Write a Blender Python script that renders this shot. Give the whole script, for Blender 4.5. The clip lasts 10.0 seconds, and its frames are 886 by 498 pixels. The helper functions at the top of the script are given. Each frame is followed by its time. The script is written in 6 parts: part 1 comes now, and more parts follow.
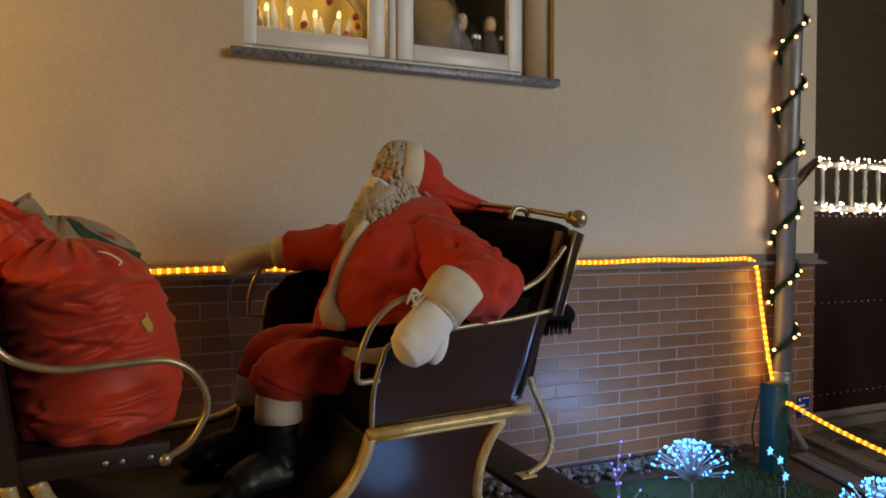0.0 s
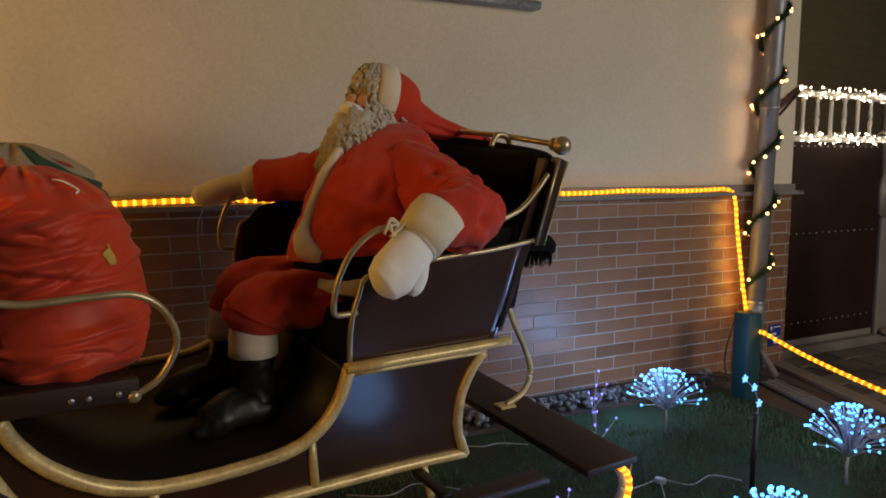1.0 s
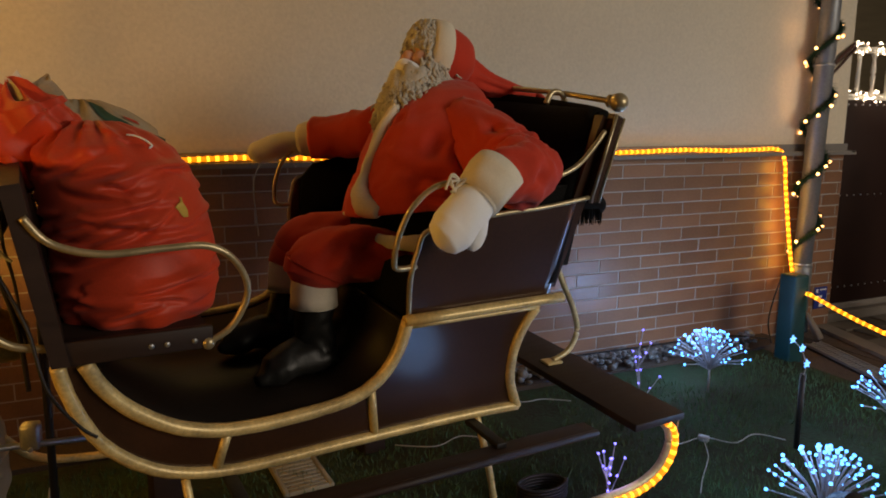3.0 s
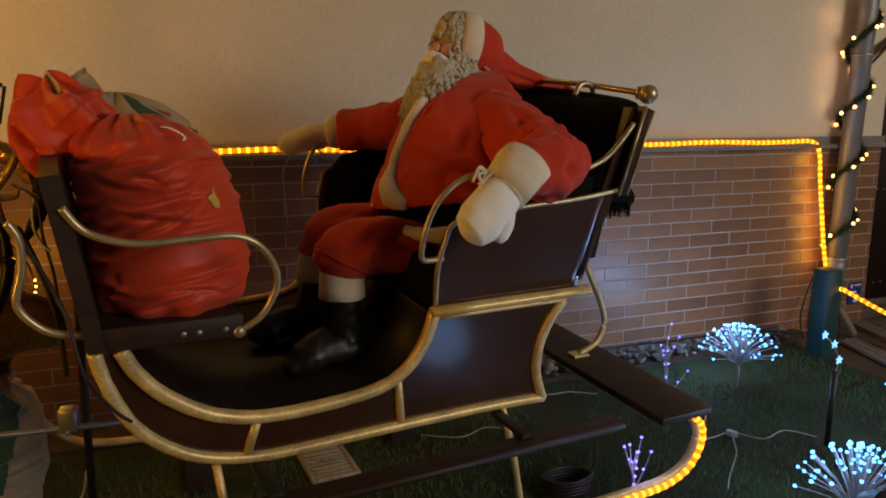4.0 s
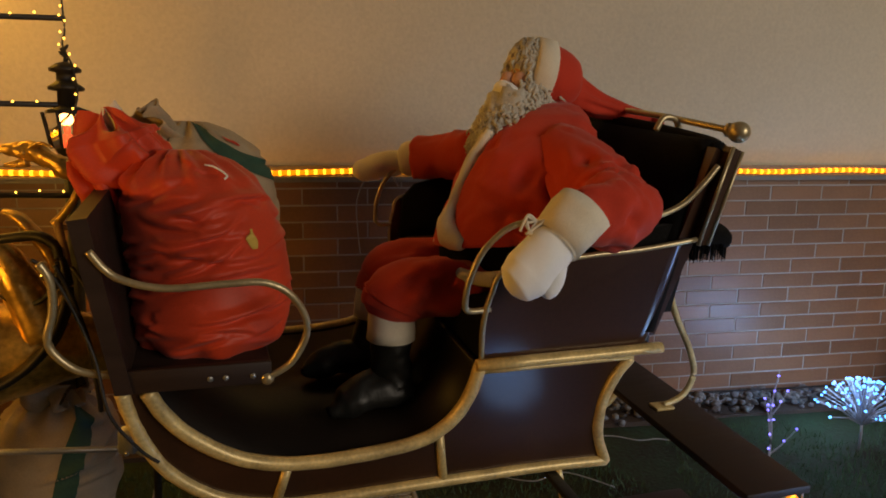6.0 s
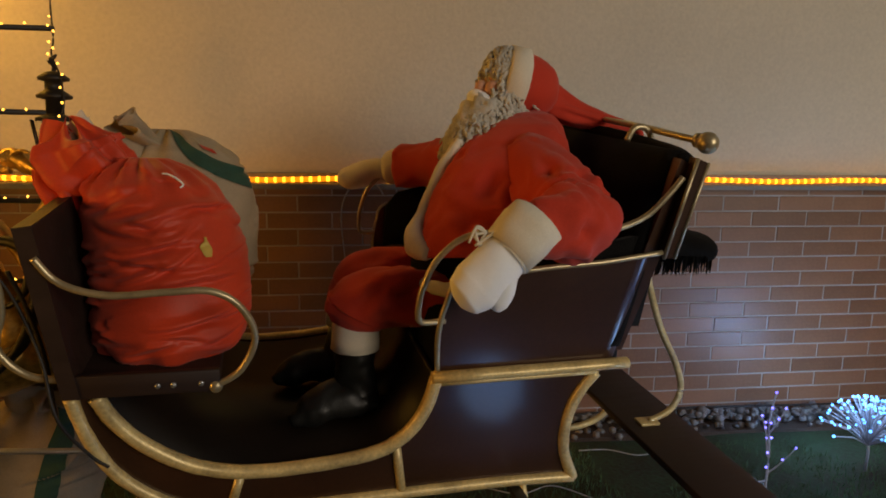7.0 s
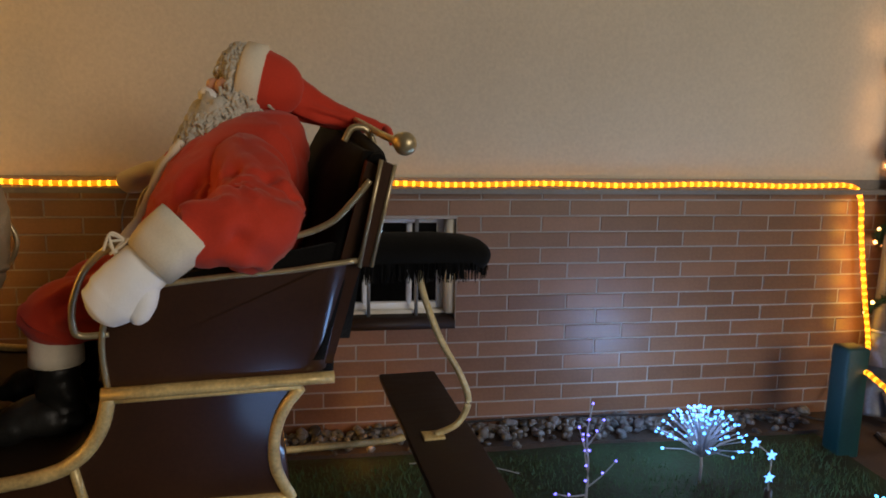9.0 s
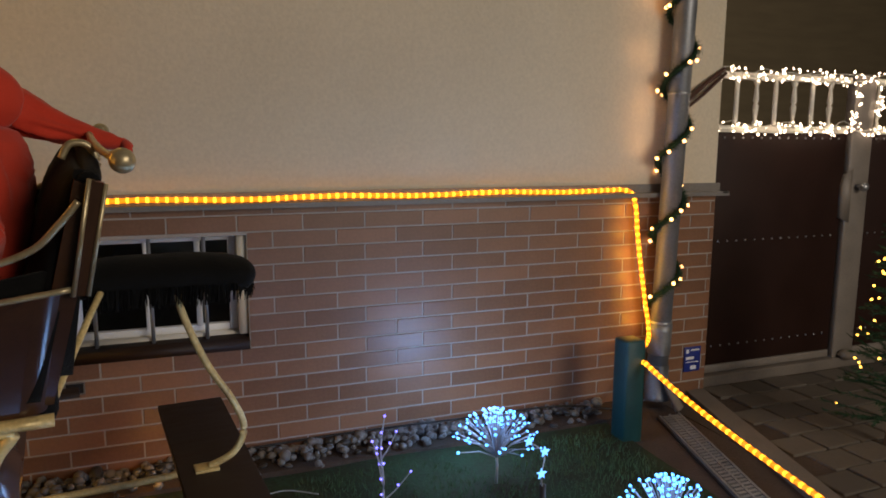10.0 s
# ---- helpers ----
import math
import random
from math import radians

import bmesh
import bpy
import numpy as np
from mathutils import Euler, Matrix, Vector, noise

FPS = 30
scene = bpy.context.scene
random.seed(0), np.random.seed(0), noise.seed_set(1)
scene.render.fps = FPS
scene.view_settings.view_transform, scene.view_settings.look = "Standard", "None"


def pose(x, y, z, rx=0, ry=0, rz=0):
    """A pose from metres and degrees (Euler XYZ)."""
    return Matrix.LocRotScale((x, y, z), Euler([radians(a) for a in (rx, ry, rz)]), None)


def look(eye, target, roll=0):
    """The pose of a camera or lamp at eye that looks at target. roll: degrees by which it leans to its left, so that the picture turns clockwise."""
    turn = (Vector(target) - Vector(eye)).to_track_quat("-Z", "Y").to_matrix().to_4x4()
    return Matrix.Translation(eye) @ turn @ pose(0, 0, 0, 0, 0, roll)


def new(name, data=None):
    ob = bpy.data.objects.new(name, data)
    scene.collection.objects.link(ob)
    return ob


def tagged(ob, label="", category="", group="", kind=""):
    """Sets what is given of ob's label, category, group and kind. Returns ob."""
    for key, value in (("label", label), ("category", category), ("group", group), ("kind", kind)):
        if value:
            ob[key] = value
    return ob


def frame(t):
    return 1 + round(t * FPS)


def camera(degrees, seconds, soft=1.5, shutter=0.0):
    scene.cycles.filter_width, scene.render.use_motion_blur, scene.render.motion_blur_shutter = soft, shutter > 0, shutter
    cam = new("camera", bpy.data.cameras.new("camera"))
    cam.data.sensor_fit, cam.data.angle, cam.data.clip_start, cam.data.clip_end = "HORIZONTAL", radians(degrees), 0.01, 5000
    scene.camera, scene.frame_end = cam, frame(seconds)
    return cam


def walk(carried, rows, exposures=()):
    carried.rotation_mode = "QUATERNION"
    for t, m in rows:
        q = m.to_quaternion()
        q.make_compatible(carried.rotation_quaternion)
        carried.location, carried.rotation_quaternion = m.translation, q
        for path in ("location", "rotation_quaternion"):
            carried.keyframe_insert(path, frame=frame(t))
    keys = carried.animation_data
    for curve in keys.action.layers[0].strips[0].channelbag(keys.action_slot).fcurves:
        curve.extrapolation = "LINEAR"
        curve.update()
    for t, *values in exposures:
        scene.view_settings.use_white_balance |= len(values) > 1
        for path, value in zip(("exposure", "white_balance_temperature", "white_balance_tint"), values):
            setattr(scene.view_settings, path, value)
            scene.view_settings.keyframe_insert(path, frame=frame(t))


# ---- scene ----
cam = camera(64.5, 10.0, soft=1.8)
PATH = [
    (0, (0.185, 0.546, 1.226), (0.996, 2.373, 1.177), 0.0),
    (0.5, (0.213, 0.577, 1.219), (1.073, 2.376, 1.059), -0.0),
    (1, (0.204, 0.61, 1.211), (1.073, 2.396, 0.974), -0.1),
    (1.5, (0.183, 0.611, 1.21), (1.046, 2.391, 0.921), -0.1),
    (2, (0.158, 0.616, 1.211), (1.009, 2.398, 0.894), -0.2),
    (2.5, (0.143, 0.611, 1.217), (0.965, 2.403, 0.881), -0.1),
    (3, (0.14, 0.609, 1.203), (0.918, 2.418, 0.856), -0.0),
    (4.5, (0.137, 0.588, 1.209), (0.774, 2.446, 0.831), 0.1),
    (5, (0.17, 0.576, 1.233), (0.703, 2.467, 0.86), 0.3),
    (5.5, (0.247, 0.637, 1.258), (0.689, 2.551, 0.881), 0.4),
    (5.7, (0.289, 0.664, 1.267), (0.697, 2.586, 0.897), 0.5),
    (6.8, (0.443, 0.675, 1.298), (0.725, 2.624, 0.948), 0.8),
    (7, (0.502, 0.658, 1.29), (0.765, 2.61, 0.943), 0.8),
    (7.5, (0.675, 0.6, 1.265), (0.906, 2.558, 0.925), 1.0),
    (8, (0.825, 0.589, 1.251), (1.063, 2.545, 0.909), 1.0),
    (8.5, (0.983, 0.633, 1.261), (1.24, 2.587, 0.917), 1.1),
    (9, (1.14, 0.663, 1.29), (1.433, 2.613, 0.955), 0.9),
    (9.5, (1.26, 0.665, 1.29), (1.728, 2.584, 0.975), 0.7),
    (10, (1.367, 0.647, 1.3), (2.072, 2.494, 0.996), 0.3),
]
TONE = [(0, 0.05, 5900, 8), (0.5, 0.05, 6000, 8), (1, 0.02, 6200, 9), (2, 0.0, 6450, 10), (4.5, 0.0, 6800, 11), (5.5, 0.0, 6850, 11), (7.5, 0.0, 6550, 10), (8.5, 0.02, 6450, 10), (10, 0.08, 6400, 11)]
walk(cam, [(t, look(eye, target, roll)) for t, eye, target, roll in PATH], TONE)

# ---- light ----
world = bpy.data.worlds.new("night_sky")
scene.world = world
world.use_nodes = True
world.node_tree.nodes["Background"].inputs[0].default_value = (0.030, 0.024, 0.020, 1)
world.node_tree.nodes["Background"].inputs[1].default_value = 1.0


def lamp(name, kind, place, target, watts, colour, size):
    data = bpy.data.lights.new(name, kind)
    data.energy, data.color = watts, colour
    if kind == "AREA":
        data.shape, data.size = "DISK", size
    else:
        data.shadow_soft_size = size
    ob = new(name, data)
    ob.matrix_world = look(place, target)
    return tagged(ob, kind="structure")


lamp("street_lamp_light", "AREA", (4.3, -3.9, 2.1), (1.2, 3.3, 0.9), 70, (1.0, 0.87, 0.70), 2.2)
lamp("yard_lamp_light", "AREA", (4.7, -2.1, 2.6), (2.6, 3.4, 1.1), 96, (1.0, 0.88, 0.74), 2.4)

# ---- materials ----


def mat(name, colour, rough=0.6, metal=0.0, var=0.25, scale=8.0, fine=60.0, bump=0.15, dist=0.01, tint=None, rnd=0.0, spec=0.5, coat=0.0, sheen=0.0, stretch=(1, 1, 1), crease=0.0):
    """Two scales of variation in colour, roughness and relief."""
    m = bpy.data.materials.new(name)
    m.use_nodes = True
    nt = m.node_tree
    n, l = nt.nodes, nt.links
    b = n["Principled BSDF"]
    b.inputs["Metallic"].default_value = metal
    b.inputs["Specular IOR Level"].default_value = spec
    b.inputs["Coat Weight"].default_value = coat
    b.inputs["Coat Roughness"].default_value = 0.15
    b.inputs["Sheen Weight"].default_value = sheen
    co = n.new("ShaderNodeTexCoord")
    mp = n.new("ShaderNodeMapping")
    mp.inputs["Scale"].default_value = stretch
    l.new(co.outputs["Object"], mp.inputs["Vector"])
    big, small = n.new("ShaderNodeTexNoise"), n.new("ShaderNodeTexNoise")
    big.inputs["Scale"].default_value, small.inputs["Scale"].default_value = scale, fine
    big.inputs["Detail"].default_value, small.inputs["Detail"].default_value = 5, 4
    for t in (big, small):
        l.new(mp.outputs[0], t.inputs["Vector"])
    ramp = n.new("ShaderNodeValToRGB")
    other = tint or tuple(c * 0.55 for c in colour)
    lo = tuple(c + (o - c) * var * 2 for c, o in zip(colour, other))
    hi = tuple(min(1, c * (1 + var * 0.7)) for c in colour)
    ramp.color_ramp.elements[0].color, ramp.color_ramp.elements[1].color = (*[max(0, v) for v in lo], 1), (*hi, 1)
    ramp.color_ramp.elements[0].position, ramp.color_ramp.elements[1].position = 0.3, 0.7
    mixv = n.new("ShaderNodeMath")
    mixv.operation = "MULTIPLY_ADD"
    mixv.inputs[1].default_value, mixv.inputs[2].default_value = 0.4, 0.0
    l.new(small.outputs[0], mixv.inputs[0])
    add = n.new("ShaderNodeMath")
    add.operation = "MULTIPLY_ADD"
    add.inputs[1].default_value = 0.6
    l.new(big.outputs[0], add.inputs[0])
    l.new(mixv.outputs[0], add.inputs[2])
    last = add
    if rnd:
        info, sub, sc = n.new("ShaderNodeObjectInfo"), n.new("ShaderNodeMath"), n.new("ShaderNodeMath")
        sub.operation, sub.inputs[1].default_value = "SUBTRACT", 0.5
        sc.operation, sc.inputs[1].default_value = "MULTIPLY_ADD", rnd
        l.new(info.outputs["Random"], sub.inputs[0])
        l.new(sub.outputs[0], sc.inputs[0])
        l.new(add.outputs[0], sc.inputs[2])
        last = sc
    l.new(last.outputs[0], ramp.inputs[0])
    l.new(ramp.outputs[0], b.inputs["Base Color"])
    rr = n.new("ShaderNodeMapRange")
    rr.inputs[3].default_value, rr.inputs[4].default_value = max(0.03, rough - 0.12), min(1, rough + 0.12)
    l.new(big.outputs[0], rr.inputs[0])
    l.new(rr.outputs[0], b.inputs["Roughness"])
    if bump:
        bp = n.new("ShaderNodeBump")
        bp.inputs["Strength"].default_value, bp.inputs["Distance"].default_value = bump, dist
        l.new(last.outputs[0] if not rnd else add.outputs[0], bp.inputs["Height"])
        l.new(bp.outputs[0], b.inputs["Normal"])
        if crease:
            rg = n.new("ShaderNodeTexNoise")
            rg.noise_type = "RIDGED_MULTIFRACTAL"
            rg.inputs["Scale"].default_value, rg.inputs["Detail"].default_value, rg.inputs["Distortion"].default_value = crease, 2.0, 0.8
            b2 = n.new("ShaderNodeBump")
            b2.inputs["Strength"].default_value, b2.inputs["Distance"].default_value = 0.55, 0.02
            l.new(mp.outputs[0], rg.inputs["Vector"])
            l.new(rg.outputs[0], b2.inputs["Height"])
            l.new(bp.outputs[0], b2.inputs["Normal"])
            l.new(b2.outputs[0], b.inputs["Normal"])
    return m


def glow(name, colour, strength):
    m = bpy.data.materials.new(name)
    m.use_nodes = True
    b = m.node_tree.nodes["Principled BSDF"]
    b.inputs["Base Color"].default_value = (*colour, 1)
    b.inputs["Emission Color"].default_value = (*colour, 1)
    b.inputs["Emission Strength"].default_value = strength
    return m


def glass(name, tint=(0.9, 0.95, 0.95), rough=0.02):
    m = bpy.data.materials.new(name)
    m.use_nodes = True
    b = m.node_tree.nodes["Principled BSDF"]
    b.inputs["Base Color"].default_value = (*tint, 1)
    b.inputs["Transmission Weight"].default_value = 1.0
    b.inputs["Roughness"].default_value = rough
    b.inputs["IOR"].default_value = 1.18
    return m


PLASTER = mat("plaster", (0.60, 0.525, 0.395), 0.9, var=0.16, scale=1.1, fine=75, bump=0.55, dist=0.010)
BRICK = mat("clinker", (0.200, 0.096, 0.050), 0.42, var=0.28, scale=5, fine=90, bump=0.25, dist=0.003, rnd=0.36)
MORTAR = mat("mortar", (0.33, 0.295, 0.26), 0.9, var=0.3, scale=4, fine=200, bump=0.4, dist=0.003)
SLATE = mat("ledge_sheet", (0.17, 0.155, 0.14), 0.5, var=0.3, scale=6, fine=70, bump=0.1)
GRANITE = mat("granite", (0.20, 0.21, 0.24), 0.35, var=0.7, scale=60, fine=260, bump=0.06, tint=(0.05, 0.05, 0.06))
WHITE = mat("white_frame", (0.72, 0.72, 0.72), 0.35, var=0.06, scale=4, fine=80, bump=0.03)
FLOORING = mat("dark_lino", (0.008, 0.005, 0.003), 0.40, var=0.45, scale=6, fine=80, bump=0.10, spec=0.2)
SLEIGH = mat("brown_paint", (0.040, 0.016, 0.007), 0.42, var=0.35, scale=5, fine=110, bump=0.06, dist=0.002, spec=0.25, coat=0.8)
GOLD = mat("gold_paint", (0.70, 0.54, 0.23), 0.38, 0.22, var=0.32, scale=14, fine=120, bump=0.25, dist=0.003, tint=(0.12, 0.08, 0.04))
BRASS = mat("brass_tube", (0.44, 0.36, 0.21), 0.34, 0.6, var=0.3, scale=20, fine=150, bump=0.08)
VELVET = mat("black_velvet", (0.007, 0.007, 0.007), 0.95, var=0.4, scale=10, fine=220, bump=0.5, spec=0.05, sheen=0.03)
RED = mat("red_felt", (0.52, 0.045, 0.022), 0.85, var=0.16, scale=5, fine=240, bump=0.3, dist=0.003, spec=0.18, sheen=0.12)
FLEECE = mat("white_fleece", (0.86, 0.86, 0.86), 0.95, var=0.06, scale=14, fine=320, bump=0.4, dist=0.003, spec=0.1, sheen=0.3)
FELT = mat("cream_felt", (0.72, 0.65, 0.52), 0.95, var=0.14, scale=12, fine=260, bump=0.35, dist=0.003, spec=0.1)
WOOL = mat("grey_wool", (0.50, 0.47, 0.40), 0.8, var=0.35, scale=22, fine=200, bump=0.3, dist=0.003, spec=0.3, sheen=0.2)
SKIN = mat("painted_face", (0.58, 0.30, 0.19), 0.5, var=0.12, scale=12, fine=90, bump=0.05)
LEATHER = mat("black_boot", (0.011, 0.011, 0.010), 0.42, var=0.4, scale=12, fine=130, bump=0.35, dist=0.004, spec=0.35)
SATIN = mat("red_satin", (0.55, 0.048, 0.014), 0.52, var=0.18, scale=6, fine=180, bump=0.2, dist=0.003, spec=0.35, sheen=0.1)
YELLOW = mat("yellow_print", (0.55, 0.36, 0.06), 0.6, var=0.15, scale=30, fine=160)
BURLAP = mat("burlap", (0.38, 0.305, 0.20), 0.95, var=0.3, scale=8, fine=300, bump=0.6, dist=0.004, spec=0.1)
GREEN = mat("green_print", (0.022, 0.07, 0.045), 0.8, var=0.35, scale=20, fine=200)
DARKWOOD = mat("dark_board", (0.024, 0.012, 0.008), 0.58, var=0.4, scale=6, fine=90, bump=0.2, dist=0.003, spec=0.35, stretch=(1, 8, 8))
RAWWOOD = mat("raw_wood", (0.34, 0.22, 0.12), 0.75, var=0.3, scale=8, fine=90, bump=0.3, stretch=(6, 6, 1))
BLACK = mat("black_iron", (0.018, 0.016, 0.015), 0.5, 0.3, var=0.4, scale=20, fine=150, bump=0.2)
STEEL = mat("galvanised", (0.42, 0.43, 0.44), 0.38, 0.8, var=0.25, scale=18, fine=140, bump=0.1)
ZINC = mat("zinc_pipe", (0.23, 0.24, 0.25), 0.5, 0.6, var=0.3, scale=7, fine=90, bump=0.1)
TEAL = mat("teal_paint", (0.006, 0.048, 0.050), 0.5, var=0.3, scale=9, fine=110, bump=0.15)
GATE = mat("gate_brown", (0.022, 0.009, 0.006), 0.55, var=0.25, scale=5, fine=120, bump=0.10, spec=0.18)
GATEPOST = mat("gate_frame", (0.22, 0.19, 0.16), 0.5, 0.1, var=0.25, scale=7, fine=100, bump=0.12)
IVORY = mat("ivory_paint", (0.70, 0.66, 0.56), 0.4, var=0.1, scale=12, fine=120, bump=0.05)
LAWN = mat("lawn", (0.026, 0.050, 0.024), 0.95, var=0.6, scale=3, fine=60, bump=0.8, dist=0.02, tint=(0.03, 0.022, 0.014), spec=0.1)
GRASS = mat("grass_blade", (0.045, 0.112, 0.048), 0.7, var=0.5, scale=2.5, fine=30, bump=0.0, tint=(0.06, 0.055, 0.025), spec=0.25)
SOIL = mat("soil_strip", (0.055, 0.036, 0.024), 0.95, var=0.45, scale=6, fine=90, bump=0.8, dist=0.015)
STONE = mat("pebble", (0.100, 0.096, 0.088), 0.5, var=0.5, scale=18, fine=120, bump=0.15, rnd=1.3, tint=(0.03, 0.028, 0.025))
PAVER = mat("paver", (0.10, 0.083, 0.064), 0.85, var=0.3, scale=5, fine=120, bump=0.4, dist=0.005, rnd=0.5)
CONCRETE = mat("concrete", (0.15, 0.125, 0.10), 0.85, var=0.3, scale=6, fine=110, bump=0.4, dist=0.004)
FIR = mat("garland_fir", (0.016, 0.050, 0.022), 0.7, var=0.5, scale=30, fine=120, bump=0.0, spec=0.3)
TWIG = mat("white_twig", (0.34, 0.35, 0.38), 0.5, var=0.15, scale=30, fine=160, bump=0.1)
CABLE = mat("cable", (0.32, 0.33, 0.32), 0.4, var=0.15, scale=30, fine=100, bump=0.0)
DARKHOUSE = mat("dark_render", (0.34, 0.27, 0.16), 0.9, var=0.2, scale=2, fine=60, bump=0.5, stretch=(1, 1, 6))
GILT = mat("gilt", (0.78, 0.50, 0.14), 0.34, 0.75, var=0.45, scale=9, fine=70, bump=0.5, dist=0.008, tint=(0.16, 0.09, 0.02))
BLUE = mat("blue_sign", (0.015, 0.03, 0.20), 0.4, var=0.1, scale=20, fine=80)
AMBER = glow("amber_rope", (1.0, 0.27, 0.004), 1.15)
AMBERDOT = glow("amber_led", (1.0, 0.38, 0.016), 3.6)
COLDLED = glow("cold_led", (0.09, 0.38, 1.0), 4.6)
VIOLETLED = glow("violet_led", (0.20, 0.17, 1.0), 3.5)
WARMLED = glow("warm_led", (1.0, 0.76, 0.54), 7)
PEACHLED = glow("peach_led", (1.0, 0.44, 0.14), 7)
AMBERMICRO = glow("amber_micro_led", (1.0, 0.50, 0.06), 6)
PALESLAT = mat("pale_slat", (0.30, 0.27, 0.20), 0.7, var=0.25, scale=20, fine=140)
CANDLE = glow("candle_flame", (1.0, 0.55, 0.12), 6)
REDGLOW = glow("red_candle", (1.0, 0.10, 0.03), 1.2)
PANE = glass("window_glass")

# ---- mesh helpers ----


def finish(name, bm, mats, parent=None, label="", smooth=True):
    me = bpy.data.meshes.new(name)
    bmesh.ops.recalc_face_normals(bm, faces=bm.faces)
    for fc in bm.faces:
        fc.smooth = smooth
    bm.to_mesh(me)
    bm.free()
    for m in mats if isinstance(mats, (list, tuple)) else [mats]:
        me.materials.append(m)
    ob = new(name, me)
    if parent:
        ob.parent = parent
    if label:
        ob["label"] = label
    return ob


def part(name, bm, material, parent, label="", smooth=True):
    return finish(name, bm, material, parent, label, smooth)


def thing(name, m, label, category, group="", kind=""):
    ob = new(name)
    ob.empty_display_size = 0.1
    ob.matrix_world = m
    return tagged(ob, label, category, group, kind)


def box(bm, lo, hi, bevel=0.0, idx=0, m=None):
    made = bmesh.ops.create_cube(bm, size=1.0)["verts"]
    c, s = [(a + b) / 2 for a, b in zip(lo, hi)], [abs(b - a) for a, b in zip(lo, hi)]
    for v in made:
        v.co = Vector((c[k] + v.co[k] * s[k] for k in range(3)))
    faces = {fc for v in made for fc in v.link_faces}
    if bevel:
        edges = list({e for v in made for e in v.link_edges})
        out = bmesh.ops.bevel(bm, geom=edges, offset=bevel, segments=2, affect="EDGES", profile=0.5)
        faces = set(out["faces"]) | {fc for fc in faces if fc.is_valid}
        made = list({v for fc in faces for v in fc.verts})
    for fc in faces:
        fc.material_index = idx
    if m is not None:
        for v in made:
            v.co = m @ v.co
    return made


def spline(pts, per=6, closed=False):
    """A smooth line through the points."""
    p = [Vector(q) for q in pts]
    n, out = len(p), []
    for i in range(n if closed else n - 1):
        a, b, c, d = (p[(i + k) % n] if closed else p[min(max(i + k, 0), n - 1)] for k in (-1, 0, 1, 2))
        for s in range(per):
            t = s / per
            out.append(0.5 * (2 * b + (c - a) * t + (2 * a - 5 * b + 4 * c - d) * t * t + (3 * b - a - 3 * c + d) * t ** 3))
    if not closed:
        out.append(p[-1])
    return out


def sweep(bm, pts, radii, n=10, idx=0, flat=1.0, up=(0, 0, 1), wob=0.0, freq=8.0, caps=True, fold=0.0, foldn=5):
    """A tube with its own radius at each point; flat squeezes it along up; wob roughens it; fold lays cloth folds round it."""
    pts = [Vector(p) for p in pts]
    if not isinstance(radii, (list, tuple)):
        radii = [radii] * len(pts)
    if len(radii) != len(pts):
        radii = np.interp(np.linspace(0, 1, len(pts)), np.linspace(0, 1, len(radii)), radii)
    rings, ref = [], Vector(up)
    for i, p in enumerate(pts):
        t = (pts[min(i + 1, len(pts) - 1)] - pts[max(i - 1, 0)])
        t = t.normalized() if t.length > 1e-9 else Vector((0, 0, 1))
        side = t.cross(ref)
        if side.length < 1e-3:
            side = t.cross(Vector((0.3, 1, 0.2)))
        side.normalize()
        over = side.cross(t).normalized()
        ring = []
        for k in range(n):
            a = 2 * math.pi * k / n
            d = side * math.cos(a) + over * (math.sin(a) * flat)
            q = p + d * radii[i]
            if wob:
                q += d * (noise.noise(q * freq) * wob + noise.noise(q * freq * 2.7) * wob * 0.5)
            if fold:
                w = Vector((q.x * 6.5, q.y * 6.5, q.z * 8.0))
                q += d * fold * 1.6 * (0.4 - 2.0 * abs(noise.noise(w)))
                for k2 in (1.3, 2.3):
                    q -= d * fold * max(0.0, 1 - 7 * abs(noise.noise(w * k2 + Vector((3, k2, 1))))) / k2
            ring.append(bm.verts.new(q))
        rings.append(ring)
    for a, b in zip(rings, rings[1:]):
        for k in range(n):
            bm.faces.new((a[k], a[(k + 1) % n], b[(k + 1) % n], b[k])).material_index = idx
    if caps:
        for ring in (rings[0], rings[-1]):
            bm.faces.new(ring).material_index = idx
    return rings


def facet(p, f, shift):
    """Piecewise flat relief, as of stiff crumpled cloth."""
    q = p * f + Vector((shift, 2.3 * shift, 0.7 * shift))
    dist, cells = noise.voronoi(q)
    return max(0.5 * noise.noise(c * 2.3) + 0.7 * noise.noise_vector(c * 1.7).dot(q - c) - 0.35 * d for d, c in zip(dist, cells))


def ball(bm, c, r, idx=0, seg=12, squash=(1, 1, 1), wob=0.0, freq=9.0, turn=None):
    made = bmesh.ops.create_uvsphere(bm, u_segments=seg, v_segments=max(6, seg * 2 // 3), radius=1.0)["verts"]
    c = Vector(c)
    for v in made:
        d = Vector((v.co[k] * squash[k] * r for k in range(3)))
        if turn is not None:
            d = turn @ d
        q = c + d
        if wob:
            q += d.normalized() * (noise.noise(q * freq) * wob + noise.noise(q * freq * 2.3) * wob * 0.5)
        v.co = q
    for fc in {fc for v in made for fc in v.link_faces}:
        fc.material_index = idx
    return made


def dot(bm, c, r, idx=0):
    """A small bulb."""
    made = bmesh.ops.create_icosphere(bm, subdivisions=1, radius=r, matrix=Matrix.Translation(c))["verts"]
    for fc in {fc for v in made for fc in v.link_faces}:
        fc.material_index = idx


